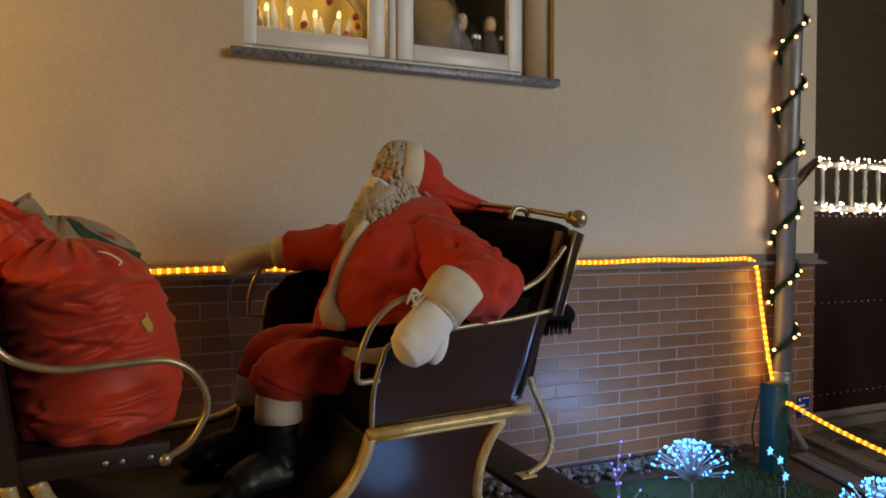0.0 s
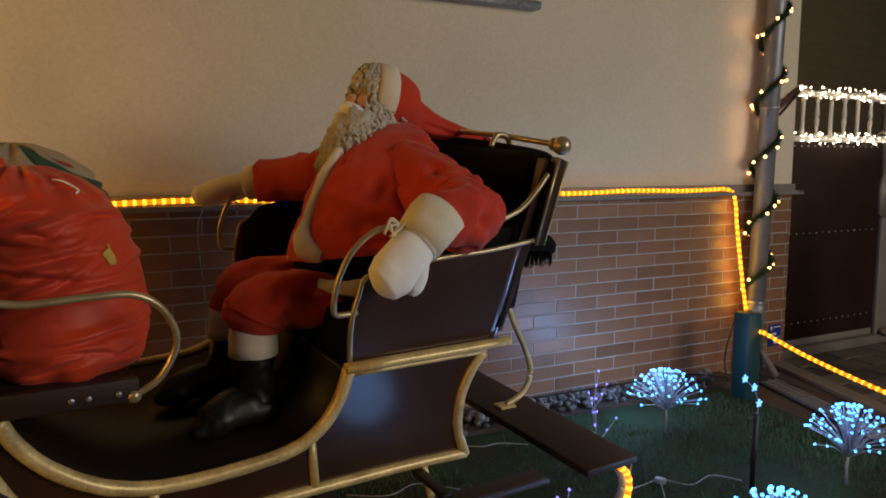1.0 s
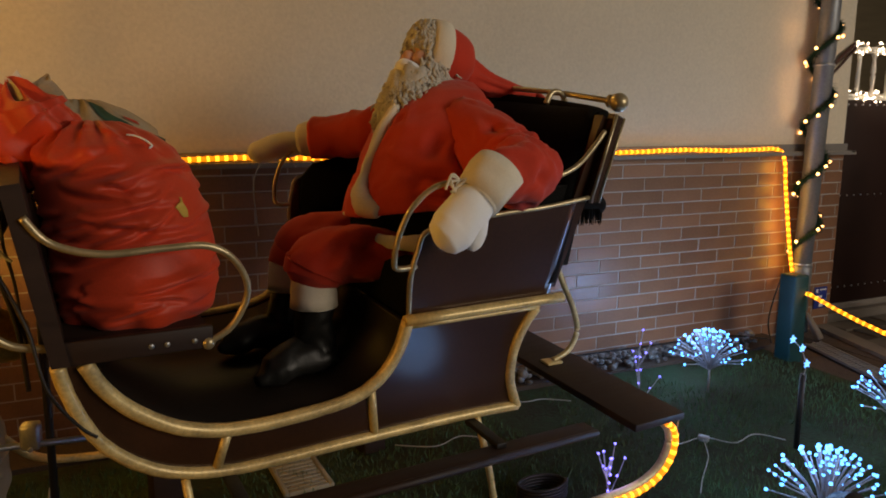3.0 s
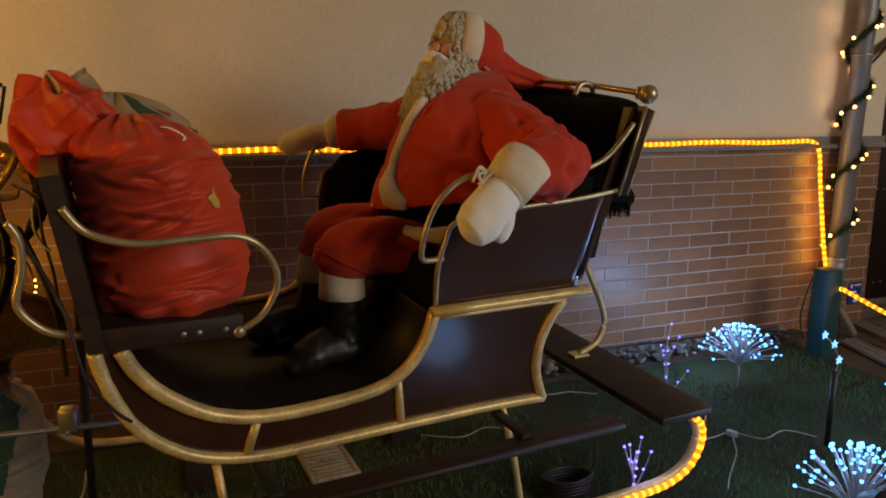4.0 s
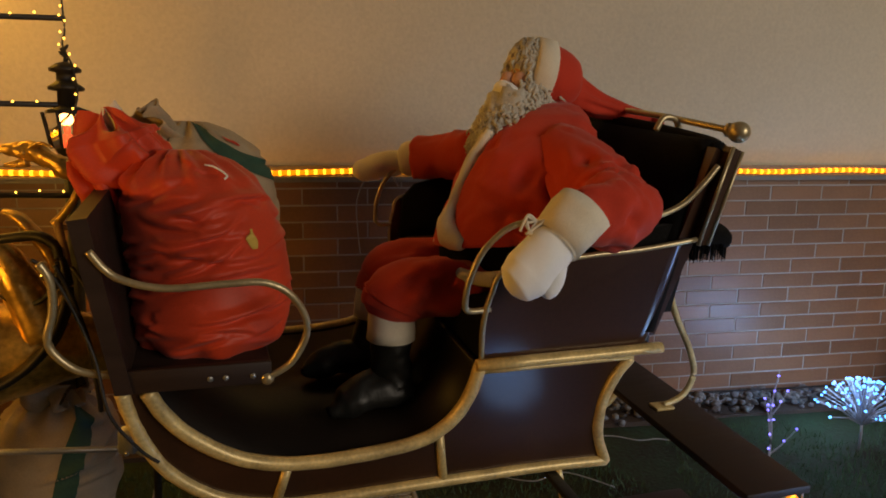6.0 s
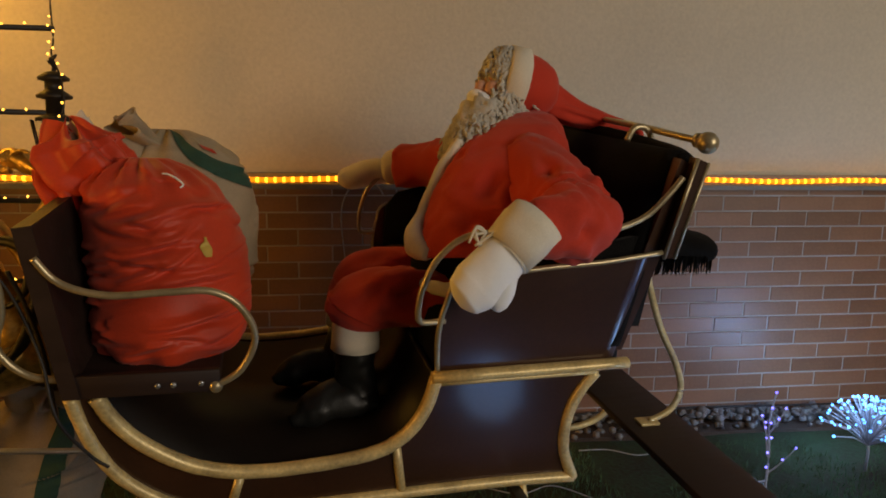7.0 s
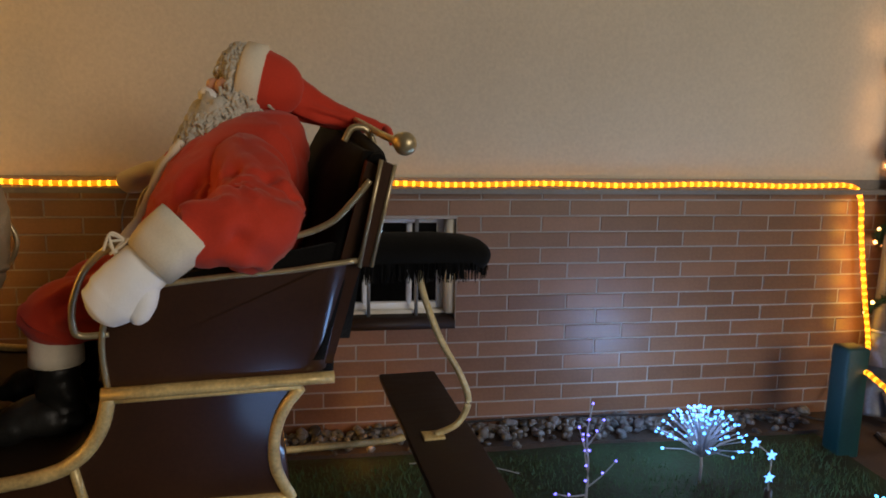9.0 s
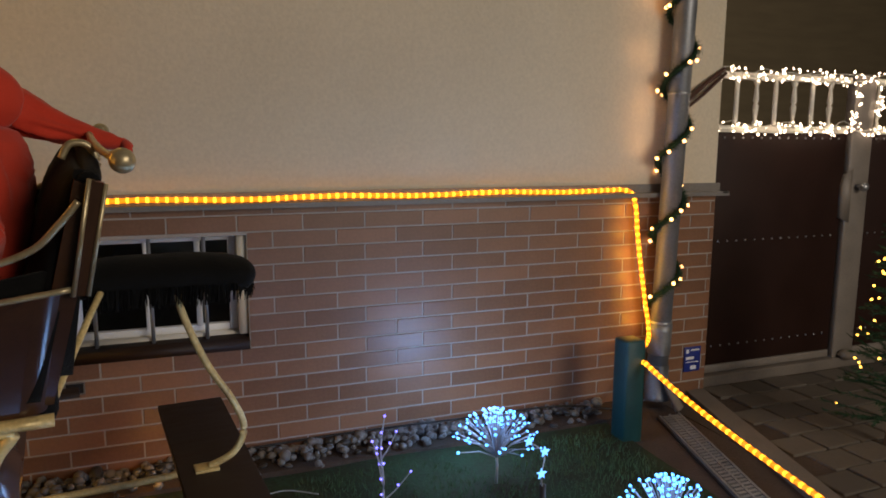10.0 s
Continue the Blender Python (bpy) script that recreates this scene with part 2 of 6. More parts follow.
def plate(bm, outline, depth, idx=0):
    """A flat outline (3D points) thickened by the vector depth."""
    d = Vector(depth)
    a = [bm.verts.new(Vector(p)) for p in outline]
    b = [bm.verts.new(Vector(p) + d) for p in outline]
    bm.faces.new(a).material_index = idx
    bm.faces.new(b[::-1]).material_index = idx
    for k in range(len(a)):
        bm.faces.new((a[k], b[k], b[(k + 1) % len(a)], a[(k + 1) % len(a)])).material_index = idx


def strip(bm, line, span, thick, idx=0):
    """A curved sheet: the line carried along span, thickened."""
    line, s = [Vector(p) for p in line], Vector(span)
    rows = []
    for i, p in enumerate(line):
        t = (line[min(i + 1, len(line) - 1)] - line[max(i - 1, 0)]).normalized()
        nrm = t.cross(s).normalized() * thick
        rows.append([bm.verts.new(q) for q in (p, p + s, p + s + nrm, p + nrm)])
    for a, b in zip(rows, rows[1:]):
        for k in range(4):
            bm.faces.new((a[k], a[(k + 1) % 4], b[(k + 1) % 4], b[k])).material_index = idx
    for r in (rows[0], rows[-1]):
        bm.faces.new(r).material_index = idx


def slab_with_hole(bm, x0, x1, z0, z1, y0, y1, hole=None):
    if not hole:
        box(bm, (x0, y0, z0), (x1, y1, z1))
        return
    a, b, c, d = hole
    for lo, hi in (((x0, z0), (a, z1)), ((b, z0), (x1, z1)), ((a, z0), (b, c)), ((a, d), (b, z1))):
        if hi[0] - lo[0] > 1e-3 and hi[1] - lo[1] > 1e-3:
            box(bm, (lo[0], y0, lo[1]), (hi[0], y1, hi[1]))


rnd = random.Random(7)
SET = pose(-0.2083, 0.3077, 0.1808, -1.897, 0.670, -4.600) @ Matrix.Scale(0.9453, 4)   # how the sleigh and its team stand on the lawn


def settle(ob):
    ob.matrix_basis = SET @ ob.matrix_basis
    return ob


WALL = 3.5            # the house's front
XL, XR = -4.0, 3.937  # its ends

# ---- ground ----
bm = bmesh.new()
bmesh.ops.create_grid(bm, x_segments=2, y_segments=2, size=60)
tagged(finish("ground", bm, SOIL), "dark bare earth reaching into the night", "ground", kind="structure").location = (0, 0, -0.012)

bm = bmesh.new()
NX, NY = 70, 60
grid = [[bm.verts.new((-4 + 7.2 * i / NX, -2.0 + 5.3 * j / NY, 0.012 * noise.noise(Vector((i * 0.21, j * 0.21, 0))) - 0.003)) for j in range(NY + 1)] for i in range(NX + 1)]
for i in range(NX):
    for j in range(NY):
        bm.faces.new((grid[i][j], grid[i + 1][j], grid[i + 1][j + 1], grid[i][j + 1]))
tagged(finish("lawn", bm, LAWN), "short damp winter lawn in front of the house", "lawn", kind="structure")

bm = bmesh.new()
for _ in range(26000):
    x, y = rnd.uniform(-0.6, 3.15), rnd.uniform(1.3, 3.22)
    if noise.noise(Vector((x * 2.2, y * 2.2, 4))) < -0.32:
        continue
    h, a, w = rnd.uniform(0.012, 0.034), rnd.uniform(0, 6.283), 0.0022
    lean = Vector((rnd.gauss(0, 0.010), rnd.gauss(0, 0.010), h))
    c, s = math.cos(a) * w, math.sin(a) * w
    v = [bm.verts.new(p) for p in ((x - c, y - s, -0.004), (x + c, y + s, -0.004), Vector((x, y, 0)) + lean)]
    bm.faces.new(v)
tagged(finish("grass", bm, GRASS, smooth=False), "short dark green grass blades", "grass", kind="stuff")

# ---- house front ----
WIN = (0.612, 2.094, 1.967, 3.2)      # upper window opening
CELL = (0.98, 1.620, 0.468, 0.929)      # basement window opening
bm = bmesh.new()
slab_with_hole(bm, XL, XR, 1.06, 4.2, WALL, WALL + 0.32, WIN)
tagged(finish("wall_north", bm, PLASTER, smooth=False), "beige roughcast house wall above the brick base", "wall", kind="structure")
bm = bmesh.new()
slab_with_hole(bm, XL, XR - 0.004, -0.25, 1.056, WALL - 0.0095, WALL + 0.318, CELL)
plinth = tagged(finish("plinth_wall", bm, MORTAR, smooth=False), "red-brown clinker brick base of the house with pale joints", "wall", kind="structure")
bm = bmesh.new()
box(bm, (XL, WALL - 0.055, 1.046), (XR + 0.045, WALL + 0.002, 1.058), 0.003)
box(bm, (XL, WALL - 0.055, 1.036), (XR + 0.045, WALL - 0.050, 1.047))
box(bm, (XL, WALL - 0.012, 1.058), (XR + 0.02, WALL - 0.001, 1.098))
box(bm, (XR + 0.001, WALL - 0.055, 1.046), (XR + 0.045, WALL + 0.30, 1.058), 0.003)
tagged(finish("plinth_ledge", bm, SLATE, smooth=False), "dark grey sheet ledge capping the brick base", "ledge", kind="structure")

# upper window
bm = bmesh.new()
box(bm, (0.552, WALL - 0.06, 1.930), (2.093, WALL + 0.10, 1.965), 0.004)
tagged(finish("window_sill", bm, GRANITE), "speckled blue-grey granite window sill", "window sill", kind="structure")
window = thing("window_1", pose(0, 0, 0), "white two-sash window with a lit candle arch inside", "window", kind="structure")
YF = WALL + 0.085


def frame_box(bm, x0, x1, z0, z1, w, y0, y1):
    box(bm, (x0, y0, z0), (x0 + w, y1, z1), 0.004)
    box(bm, (x1 - w, y0, z0), (x1, y1, z1), 0.004)
    box(bm, (x0 + w, y0, z0), (x1 - w, y1, z0 + w), 0.004)
    box(bm, (x0 + w, y0, z1 - w), (x1 - w, y1, z1), 0.004)


bm = bmesh.new()
frame_box(bm, 0.614, 1.973, 1.968, 3.195, 0.045, YF, YF + 0.07)
box(bm, (1.268, YF, 2.013), (1.318, YF + 0.07, 3.15), 0.004)
part("window_frame", bm, WHITE, window)
for x0, x1 in ((0.600, 1.240), (1.304, 1.950)):
    bm = bmesh.new()
    frame_box(bm, x0, x1, 2.012, 3.15, 0.075, YF - 0.018, YF + 0.03)
    part("sash", bm, WHITE, window)
    bm = bmesh.new()
    box(bm, (x0 + 0.07, YF + 0.006, 2.08), (x1 - 0.07, YF + 0.012, 3.08))
    part("pane", bm, PANE, window).visible_shadow = False
bm = bmesh.new()
for x in (0.66, 1.15, 1.36, 1.86):
    box(bm, (x, YF - 0.004, 1.990), (x + 0.03, YF - 0.001, 1.996))
part("drain_slot", bm, BLACK, window)
bm = bmesh.new()
for x in (1.973,):
    box(bm, (x + 0.002, WALL + 0.04, 1.967), (x + 0.12, WALL + 0.11, 3.19))
part("blind_rail", bm, mat("reveal_paint", (0.50, 0.40, 0.24), 0.8, var=0.1), window)
# the room behind
bm = bmesh.new()
box(bm, (0.3, WALL + 1.3, 1.9), (2.4, WALL + 1.35, 3.4))
box(bm, (0.25, WALL + 0.32, 1.9), (0.3, WALL + 1.35, 3.4))
box(bm, (2.4, WALL + 0.32, 1.9), (2.45, WALL + 1.35, 3.4))
box(bm, (0.25, WALL + 0.32, 3.4), (2.45, WALL + 1.35, 3.45))
box(bm, (0.25, WALL + 0.32, 1.92), (2.45, WALL + 1.35, 1.97))
tagged(finish("room_shell", bm, mat("room_paint", (0.35, 0.30, 0.20), 0.9, var=0.1), smooth=False), "dim room behind the window", "room", kind="structure")
bm = bmesh.new()
rows = [[bm.verts.new((0.50 + 0.78 * i / 60, YF + 0.30 + 0.018 * math.sin(i * 0.75), z)) for i in range(61)] for z in (1.975, 3.3)]
for i in range(60):
    bm.faces.new((rows[0][i], rows[0][i + 1], rows[1][i + 1], rows[1][i]))
tagged(finish("curtain", bm, mat("net_curtain", (0.40, 0.28, 0.09), 0.9, var=0.3, scale=20, fine=120)), "yellowish pleated net curtain behind the window", "curtain", kind="structure")
# added, unseen divider: blocks the candle arch's light from the right pane
bm = bmesh.new()
box(bm, (1.275, YF + 0.09, 1.975), (1.30, WALL + 1.3, 3.4))
tagged(finish("light_divider", bm, mat("divider_paint", (0.30, 0.28, 0.24), 0.9), smooth=False), "added divider keeping candle light from the window's right half", "wall", kind="structure")
arch = thing("candle_arch", pose(0.92, YF + 0.085, 2.125), "lit wooden candle arch with carved snowy trees on the inner sill", "candle arch")
bm = bmesh.new()
plate(bm, [(0.27 * math.cos(math.pi * k / 20), 0, 0.30 * math.sin(math.pi * k / 20)) for k in range(21)] + [(0.23 * math.cos(math.pi * k / 20), 0, 0.255 * math.sin(math.pi * k / 20)) for k in range(20, -1, -1)], (0, 0.012, 0))
box(bm, (-0.28, -0.03, -0.09), (0.28, 0.05, 0.012), 0.004)
part("arch_frame", bm, RAWWOOD, arch)
bm = bmesh.new()
for k in range(9):
    x = -0.22 + 0.055 * k
    h = 0.09 + 0.10 * rnd.random()
    plate(bm, [(x - 0.028, 0.02, 0.01), (x + 0.028, 0.02, 0.01), (x + 0.012, 0.02, h * 0.6), (x + 0.018, 0.02, h * 0.6), (x, 0.02, h + 0.03), (x - 0.018, 0.02, h * 0.6), (x - 0.012, 0.02, h * 0.6)], (0, 0.006, 0))
part("carved_trees", bm, IVORY, arch)
for x in (-0.15, -0.06, 0.03, 0.12):
    bm = bmesh.new()
    sweep(bm, [(x, 0.0, 0.01), (x, 0.0, 0.10)], 0.009)
    candle = part("candle", bm, IVORY, arch)
    bm = bmesh.new()
    ball(bm, (x, 0, 0.118), 0.009, squash=(0.8, 0.8, 1.9))
    part("flame", bm, CANDLE, candle, "glowing candle flame")
BAUBLE = mat("red_bauble", (0.30, 0.02, 0.02), 0.2)
for x, z in ((-0.21, 0.07), (-0.02, 0.05), (0.08, 0.16), (0.19, 0.10), (0.20, 0.06), (0.15, 0.02)):
    bm = bmesh.new()
    ball(bm, (x, -0.02, z), 0.014)
    part("bauble", bm, BAUBLE, arch)
lamp("candle_arch_light", "POINT", (0.92, YF + 0.060, 2.50), (0.92, 3, 2.0), 4.0, (1.0, 0.62, 0.16), 0.04)
DOLLCOAT, DOLLHEAD = mat("doll_coat", (0.05, 0.03, 0.028), 0.8), mat("doll_head", (0.40, 0.25, 0.15), 0.6)
for x, h in ((1.502, 0.245), (1.661, 0.240), (1.800, 0.235)):
    y = YF + 0.075
    bm = bmesh.new()
    sweep(bm, spline([(x, y, 1.97), (x, y, 1.99 + h * 0.6), (x, y, 2.0 + h)], 5), [0.062, 0.058, 0.022], 14, wob=0.004, freq=20)
    ball(bm, (x, y - 0.004, 2.0 + h + 0.035), 0.034, idx=1, squash=(0.95, 0.95, 1.1))
    ball(bm, (x, y + 0.008, 2.0 + h + 0.050), 0.036, idx=0, squash=(1.0, 1.0, 0.9))
    for s_ in (-1, 1):
        sweep(bm, spline([(x + s_ * 0.03, y, 1.99 + h * 0.85), (x + s_ * 0.058, y - 0.01, 1.99 + h * 0.7), (x + s_ * 0.060, y - 0.02, 2.0 + h * 0.8)], 5), [0.016, 0.016, 0.012], 10)
        ball(bm, (x + s_ * 0.060, y - 0.022, 2.005 + h * 0.82), 0.013, idx=2, seg=8)
    tagged(finish("window_doll", bm, [DOLLCOAT, DOLLHEAD, FLEECE]), "small dark carol singer doll on the inner sill", "doll", "dolls in the window")

# basement window
cell = thing("window_2", pose(0, 0, 0), "small white barred basement window in the brick base", "window", kind="structure")
bm = bmesh.new()
frame_box(bm, CELL[0], CELL[1] - 0.035, 0.525, CELL[3], 0.030, WALL + 0.10, WALL + 0.15)
for x in (1.235, 1.425):
    box(bm, (x, WALL + 0.098, 0.55), (x + 0.022, WALL + 0.15, 0.90), 0.003)
part("window_frame", bm, WHITE, cell)
bm = bmesh.new()
box(bm, (CELL[0] + 0.02, WALL + 0.122, 0.54), (CELL[1] - 0.05, WALL + 0.128, 0.91))
part("pane", bm, PANE, cell)
# black floor and back sheet stand in for the unlit cellar's darkness
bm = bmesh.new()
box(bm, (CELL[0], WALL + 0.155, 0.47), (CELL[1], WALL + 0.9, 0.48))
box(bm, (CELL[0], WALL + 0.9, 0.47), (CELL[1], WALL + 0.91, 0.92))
part("cellar_dark_fill", bm, BLACK, cell)
bm = bmesh.new()
box(bm, (CELL[1] - 0.035, WALL + 0.012, 0.525), (CELL[1], WALL + 0.16, CELL[3]))
box(bm, (CELL[0], WALL + 0.05, 0.495), (CELL[1], WALL + 0.16, 0.526))
part("reveal", bm, IVORY, cell)
bm = bmesh.new()
plate(bm, [(CELL[0], WALL - 0.018, 0.466), (CELL[0], WALL + 0.06, 0.466), (CELL[0], WALL + 0.06, 0.520), (CELL[0], WALL - 0.018, 0.500)], (CELL[1] - CELL[0], 0, 0))
part("window_sill", bm, DARKWOOD, cell)
for x in (1.06, 1.26, 1.46):
    bm = bmesh.new()
    sweep(bm, [(x, WALL + 0.035, 0.50), (x, WALL + 0.035, CELL[3])], 0.008)
    part("bar", bm, STEEL, cell)

vent = thing("wall_vent", pose(0, 0, 0), "small dark vent slot in the brick base", "vent", kind="structure")
bm = bmesh.new()
frame_box(bm, 0.944, 1.015, 0.352, 0.402, 0.006, WALL - 0.0165, WALL - 0.0130)
part("vent_frame", bm, SLATE, vent, smooth=False)
# no real hole: a thin black plate gives the vent its inner darkness
bm = bmesh.new()
box(bm, (0.950, WALL - 0.0150, 0.358), (1.009, WALL - 0.0125, 0.396))
part("vent_dark_plate", bm, BLACK, vent, smooth=False)

# ---- gate and what lies behind ----
GY = 3.58
bm = bmesh.new()
box(bm, (3.7, 7.6, -0.1), (14, 7.9, 6.5))
tagged(finish("far_house", bm, DARKHOUSE, smooth=False), "dark house side behind the gate", "house", kind="structure")
gate = thing("gate", pose(0, 0, 0), "dark brown panelled metal gate with fairy-lit baluster top", "gate")
for x0, x1 in ((3.945, 4.915), (5.105, 6.1)):
    bm = bmesh.new()
    box(bm, (x0, GY - 0.001, 0.10), (x1, GY + 0.03, 1.352), 0.002)
    leaf = part("panel", bm, GATE, gate)
    bm = bmesh.new()
    for z in (0.205, 0.78, 1.325):
        for k in range(int((x1 - x0) / 0.062)):
            ball(bm, (x0 + 0.04 + 0.062 * k, GY - 0.004, z), 0.0055, seg=6)
    tagged(part("rivet_row", bm, STEEL, leaf), kind="stuff")
    for z in (1.352, 1.625):
        bm = bmesh.new()
        box(bm, (x0, GY - 0.012, z), (x1, GY + 0.035, z + 0.036), 0.006)
        part("rail", bm, IVORY, gate)
    bm = bmesh.new()
    box(bm, (x0, GY - 0.006, 0.055), (x1, GY + 0.036, 0.098), 0.004)
    part("bottom_rail", bm, GATEPOST, gate)
    for k in range(int((x1 - x0) / 0.131)):
        x = x0 + 0.045 + 0.131 * k
        bm = bmesh.new()
        zs = [1.388, 1.405, 1.42, 1.455, 1.49, 1.505, 1.52, 1.555, 1.595, 1.612, 1.625]
        rs = [0.017, 0.017, 0.009, 0.013, 0.017, 0.009, 0.017, 0.013, 0.009, 0.017, 0.017] if k % 2 == 0 else [0.013] * 11
        sweep(bm, [(x, GY + 0.011, z) for z in zs], rs, 10)
        part("baluster", bm, IVORY, gate)
bm = bmesh.new()
box(bm, (4.935, GY - 0.02, 0.04), (5.095, GY + 0.04, 1.68), 0.008)
post = part("meeting_stile", bm, GATEPOST, gate)
bm = bmesh.new()
plate(bm, [(4.895, GY - 0.026, 0.88), (4.96, GY - 0.026, 0.85), (4.96, GY - 0.026, 1.16), (4.91, GY - 0.026, 1.12), (4.895, GY - 0.026, 1.06)], (0, 0.03, 0))
part("lock_plate", bm, GATEPOST, post)
bm = bmesh.new()
ball(bm, (5.005, GY - 0.065, 1.056), 0.026)
sweep(bm, [(5.005, GY - 0.06, 1.056), (5.005, GY - 0.02, 1.056)], 0.011)
part("knob", bm, STEEL, post, "round metal door knob")
bm = bmesh.new()
for x0, x1, z0, z1, n in ((3.945, 5.6, 1.61, 1.69, 125), (3.945, 5.6, 1.34, 1.41, 120), (4.88, 4.96, 1.41, 1.61, 20), (5.07, 5.14, 1.41, 1.61, 16)):
    for _ in range(n):
        dot(bm, (rnd.uniform(x0, x1), GY + rnd.uniform(-0.05, -0.018), rnd.uniform(z0, z1)), rnd.uniform(0.0040, 0.0070))
fairy = tagged(finish("fairy_light_chain", bm, WARMLED), "warm white fairy lights wound round the gate top", "fairy lights", kind="stuff")
bm = bmesh.new()
for z in (1.65, 1.67, 1.37, 1.395):
    sweep(bm, spline([(3.945 + 0.10 * k, GY - 0.03 - 0.012 * rnd.random(), z + rnd.uniform(-0.03, 0.03)) for k in range(17)], 3), 0.0022, 5)
part("wire", bm, IVORY, fairy)
lamp("fairy_light_glow", "AREA", (4.45, GY - 0.12, 1.52), (4.2, 2.0, 0.6), 1.6, (1.0, 0.80, 0.58), 0.5)
bm = bmesh.new()
box(bm, (3.945, GY - 0.04, -0.02), (6.7, GY + 0.25, 0.05), 0.006)
tagged(finish("threshold", bm, CONCRETE, smooth=False), "low brick and concrete threshold under the gate", "threshold", kind="structure")
bm = bmesh.new()
ball(bm, (5.02, GY - 0.05, 0.07), 0.045, squash=(1.4, 1, 0.7), wob=0.01)
tagged(finish("gate_stop", bm, CONCRETE), "small concrete stop at the gate's foot", "gate stop")

# ---- driveway ----
drive = thing("driveway", pose(0, 0, 0), "weathered concrete block driveway", "driveway", kind="structure")
bm = bmesh.new()
box(bm, (3.62, -2.0, -0.10), (9.0, GY - 0.04, -0.008))
part("bed", bm, SOIL, drive, smooth=False)
skew = 0.30   # the drive's edge runs this far to the side per metre
def edge(y):
    return 3.53 + (y - 3.245) * skew
bm = bmesh.new()
plate(bm, [(edge(y) + dx, y, 0.012) for y, dx in ((-2.0, 0.22), (-2.0, 0.33), (3.53, 0.33), (3.53, 0.22))], (0, 0, -0.08))
part("kerb", bm, CONCRETE, drive, smooth=False)
channel = thing("drain_channel", pose(0, 0, 0), "galvanised slotted drain grating along the drive", "drain", kind="structure")
bm = bmesh.new()
y = 3.25
while y > 1.2:
    for k in range(2):
        box(bm, (edge(y) - 0.045 + k * 0.05, y - 0.011, 0.0), (edge(y) - 0.005 + k * 0.05, y + 0.004, 0.006))
    y -= 0.026
for dx in (-0.062, -0.004, 0.048):
    plate(bm, [(edge(q) + dx + w, q, 0.009) for q, w in ((1.2, 0), (1.2, 0.011), (3.262, 0.011), (3.262, 0))], (0, 0, -0.02))
part("grating", bm, STEEL, channel, smooth=False)
bm = bmesh.new()
plate(bm, [(edge(q) + dx, q, -0.003) for q, dx in ((1.2, -0.07), (1.2, 0.07), (3.27, 0.07), (3.27, -0.07))], (0, 0, -0.02))
part("channel_body", bm, BLACK, channel, smooth=False)

# ---- garden post, downpipe, garland ----
bm = bmesh.new()
box(bm, (-0.05, -0.05, -0.05), (0.05, 0.05, 0.45), 0.012)
ob = tagged(finish("garden_post", bm, TEAL), "short teal-painted square wooden post on the lawn", "post")
ob.location = (3.20, 3.14, 0)
pipe = thing("downpipe", pose(3.560, 3.41, 0, 0, 1.8, 0), "grey zinc rain downpipe at the house corner", "downpipe")
bm = bmesh.new()
sweep(bm, [(0, 0, 0.10), (0, 0, 4.1)], 0.050, 24)
part("pipe", bm, ZINC, pipe)
bm = bmesh.new()
sweep(bm, spline([(0, 0, 0.42), (0, 0, 0.16), (-0.005, -0.02, 0.03)], 5), [0.056, 0.056, 0.058], 24)
part("pipe_foot", bm, ZINC, pipe)
for z in (0.42, 1.52, 2.9):
    bm = bmesh.new()
    sweep(bm, [(0, 0, z), (0, 0, z + 0.012)], 0.0545, 24)
    box(bm, (-0.008, 0.05, z), (0.008, 0.10, z + 0.012))
    part("pipe_clamp", bm, STEEL, pipe)
bm = bmesh.new()
sweep(bm, spline([(3.66, 3.42, 1.48), (3.76, 3.46, 1.55), (3.94, 3.49, 1.66)], 5), 0.012, 8)
sweep(bm, spline([(3.66, 3.42, 1.46), (3.78, 3.46, 1.52), (3.95, 3.49, 1.64)], 5), 0.008, 8)
tagged(finish("cable_loop", bm, mat("brown_cable", (0.06, 0.025, 0.015), 0.5)), "brown cables tied from the downpipe to the wall end", "cable")
plug = bmesh.new()
sweep(plug, spline([(3.555, 3.34, 0.16), (3.585, 3.31, 0.08), (3.61, 3.29, 0.02)], 4), [0.02, 0.045, 0.05], 12, flat=0.5)
tagged(finish("splash_stone", plug, CONCRETE), "pale concrete splash piece at the downpipe's foot", "splash stone")

garland = thing("garland", pose(3.560, 3.41, 0, 0, 1.8, 0), "green fir garland with warm bulbs spiralling up the downpipe", "garland")
turns, z0, z1 = 6.0, 0.50, 2.6
def spiral(t):
    a = 6.2832 * turns * t + 2.4
    r = 0.066 + 0.008 * math.sin(t * 41)
    return Vector((r * math.cos(a), r * math.sin(a), z0 + (z1 - z0) * t))
bm = bmesh.new()
for k in range(15000):
    t = rnd.random()
    p = spiral(t)
    d = Vector((rnd.gauss(0, 1), rnd.gauss(0, 1), rnd.gauss(0, 1))).normalized() * rnd.uniform(0.016, 0.040)
    s = d.orthogonal().normalized() * 0.0020
    bm.faces.new([bm.verts.new(q) for q in (p - s, p + s, p + d)])
tagged(part("needle_cover", bm, FIR, garland, smooth=False), kind="stuff")
bm = bmesh.new()
sweep(bm, [spiral(k / 240) for k in range(241)], 0.009, 6)
part("wire", bm, FIR, garland)
bm = bmesh.new()
for k in range(44):
    t = (k + rnd.random() * 0.6) / 44
    p = spiral(t)
    out = Vector((p.x, p.y, 0)).normalized()
    c = p + out * rnd.uniform(0.012, 0.03) + Vector((0, 0, rnd.uniform(-0.03, 0.02)))
    dot(bm, c, 0.0098)
tagged(part("bulb_chain", bm, PEACHLED, garland, "small warm glowing bulbs"), kind="stuff")

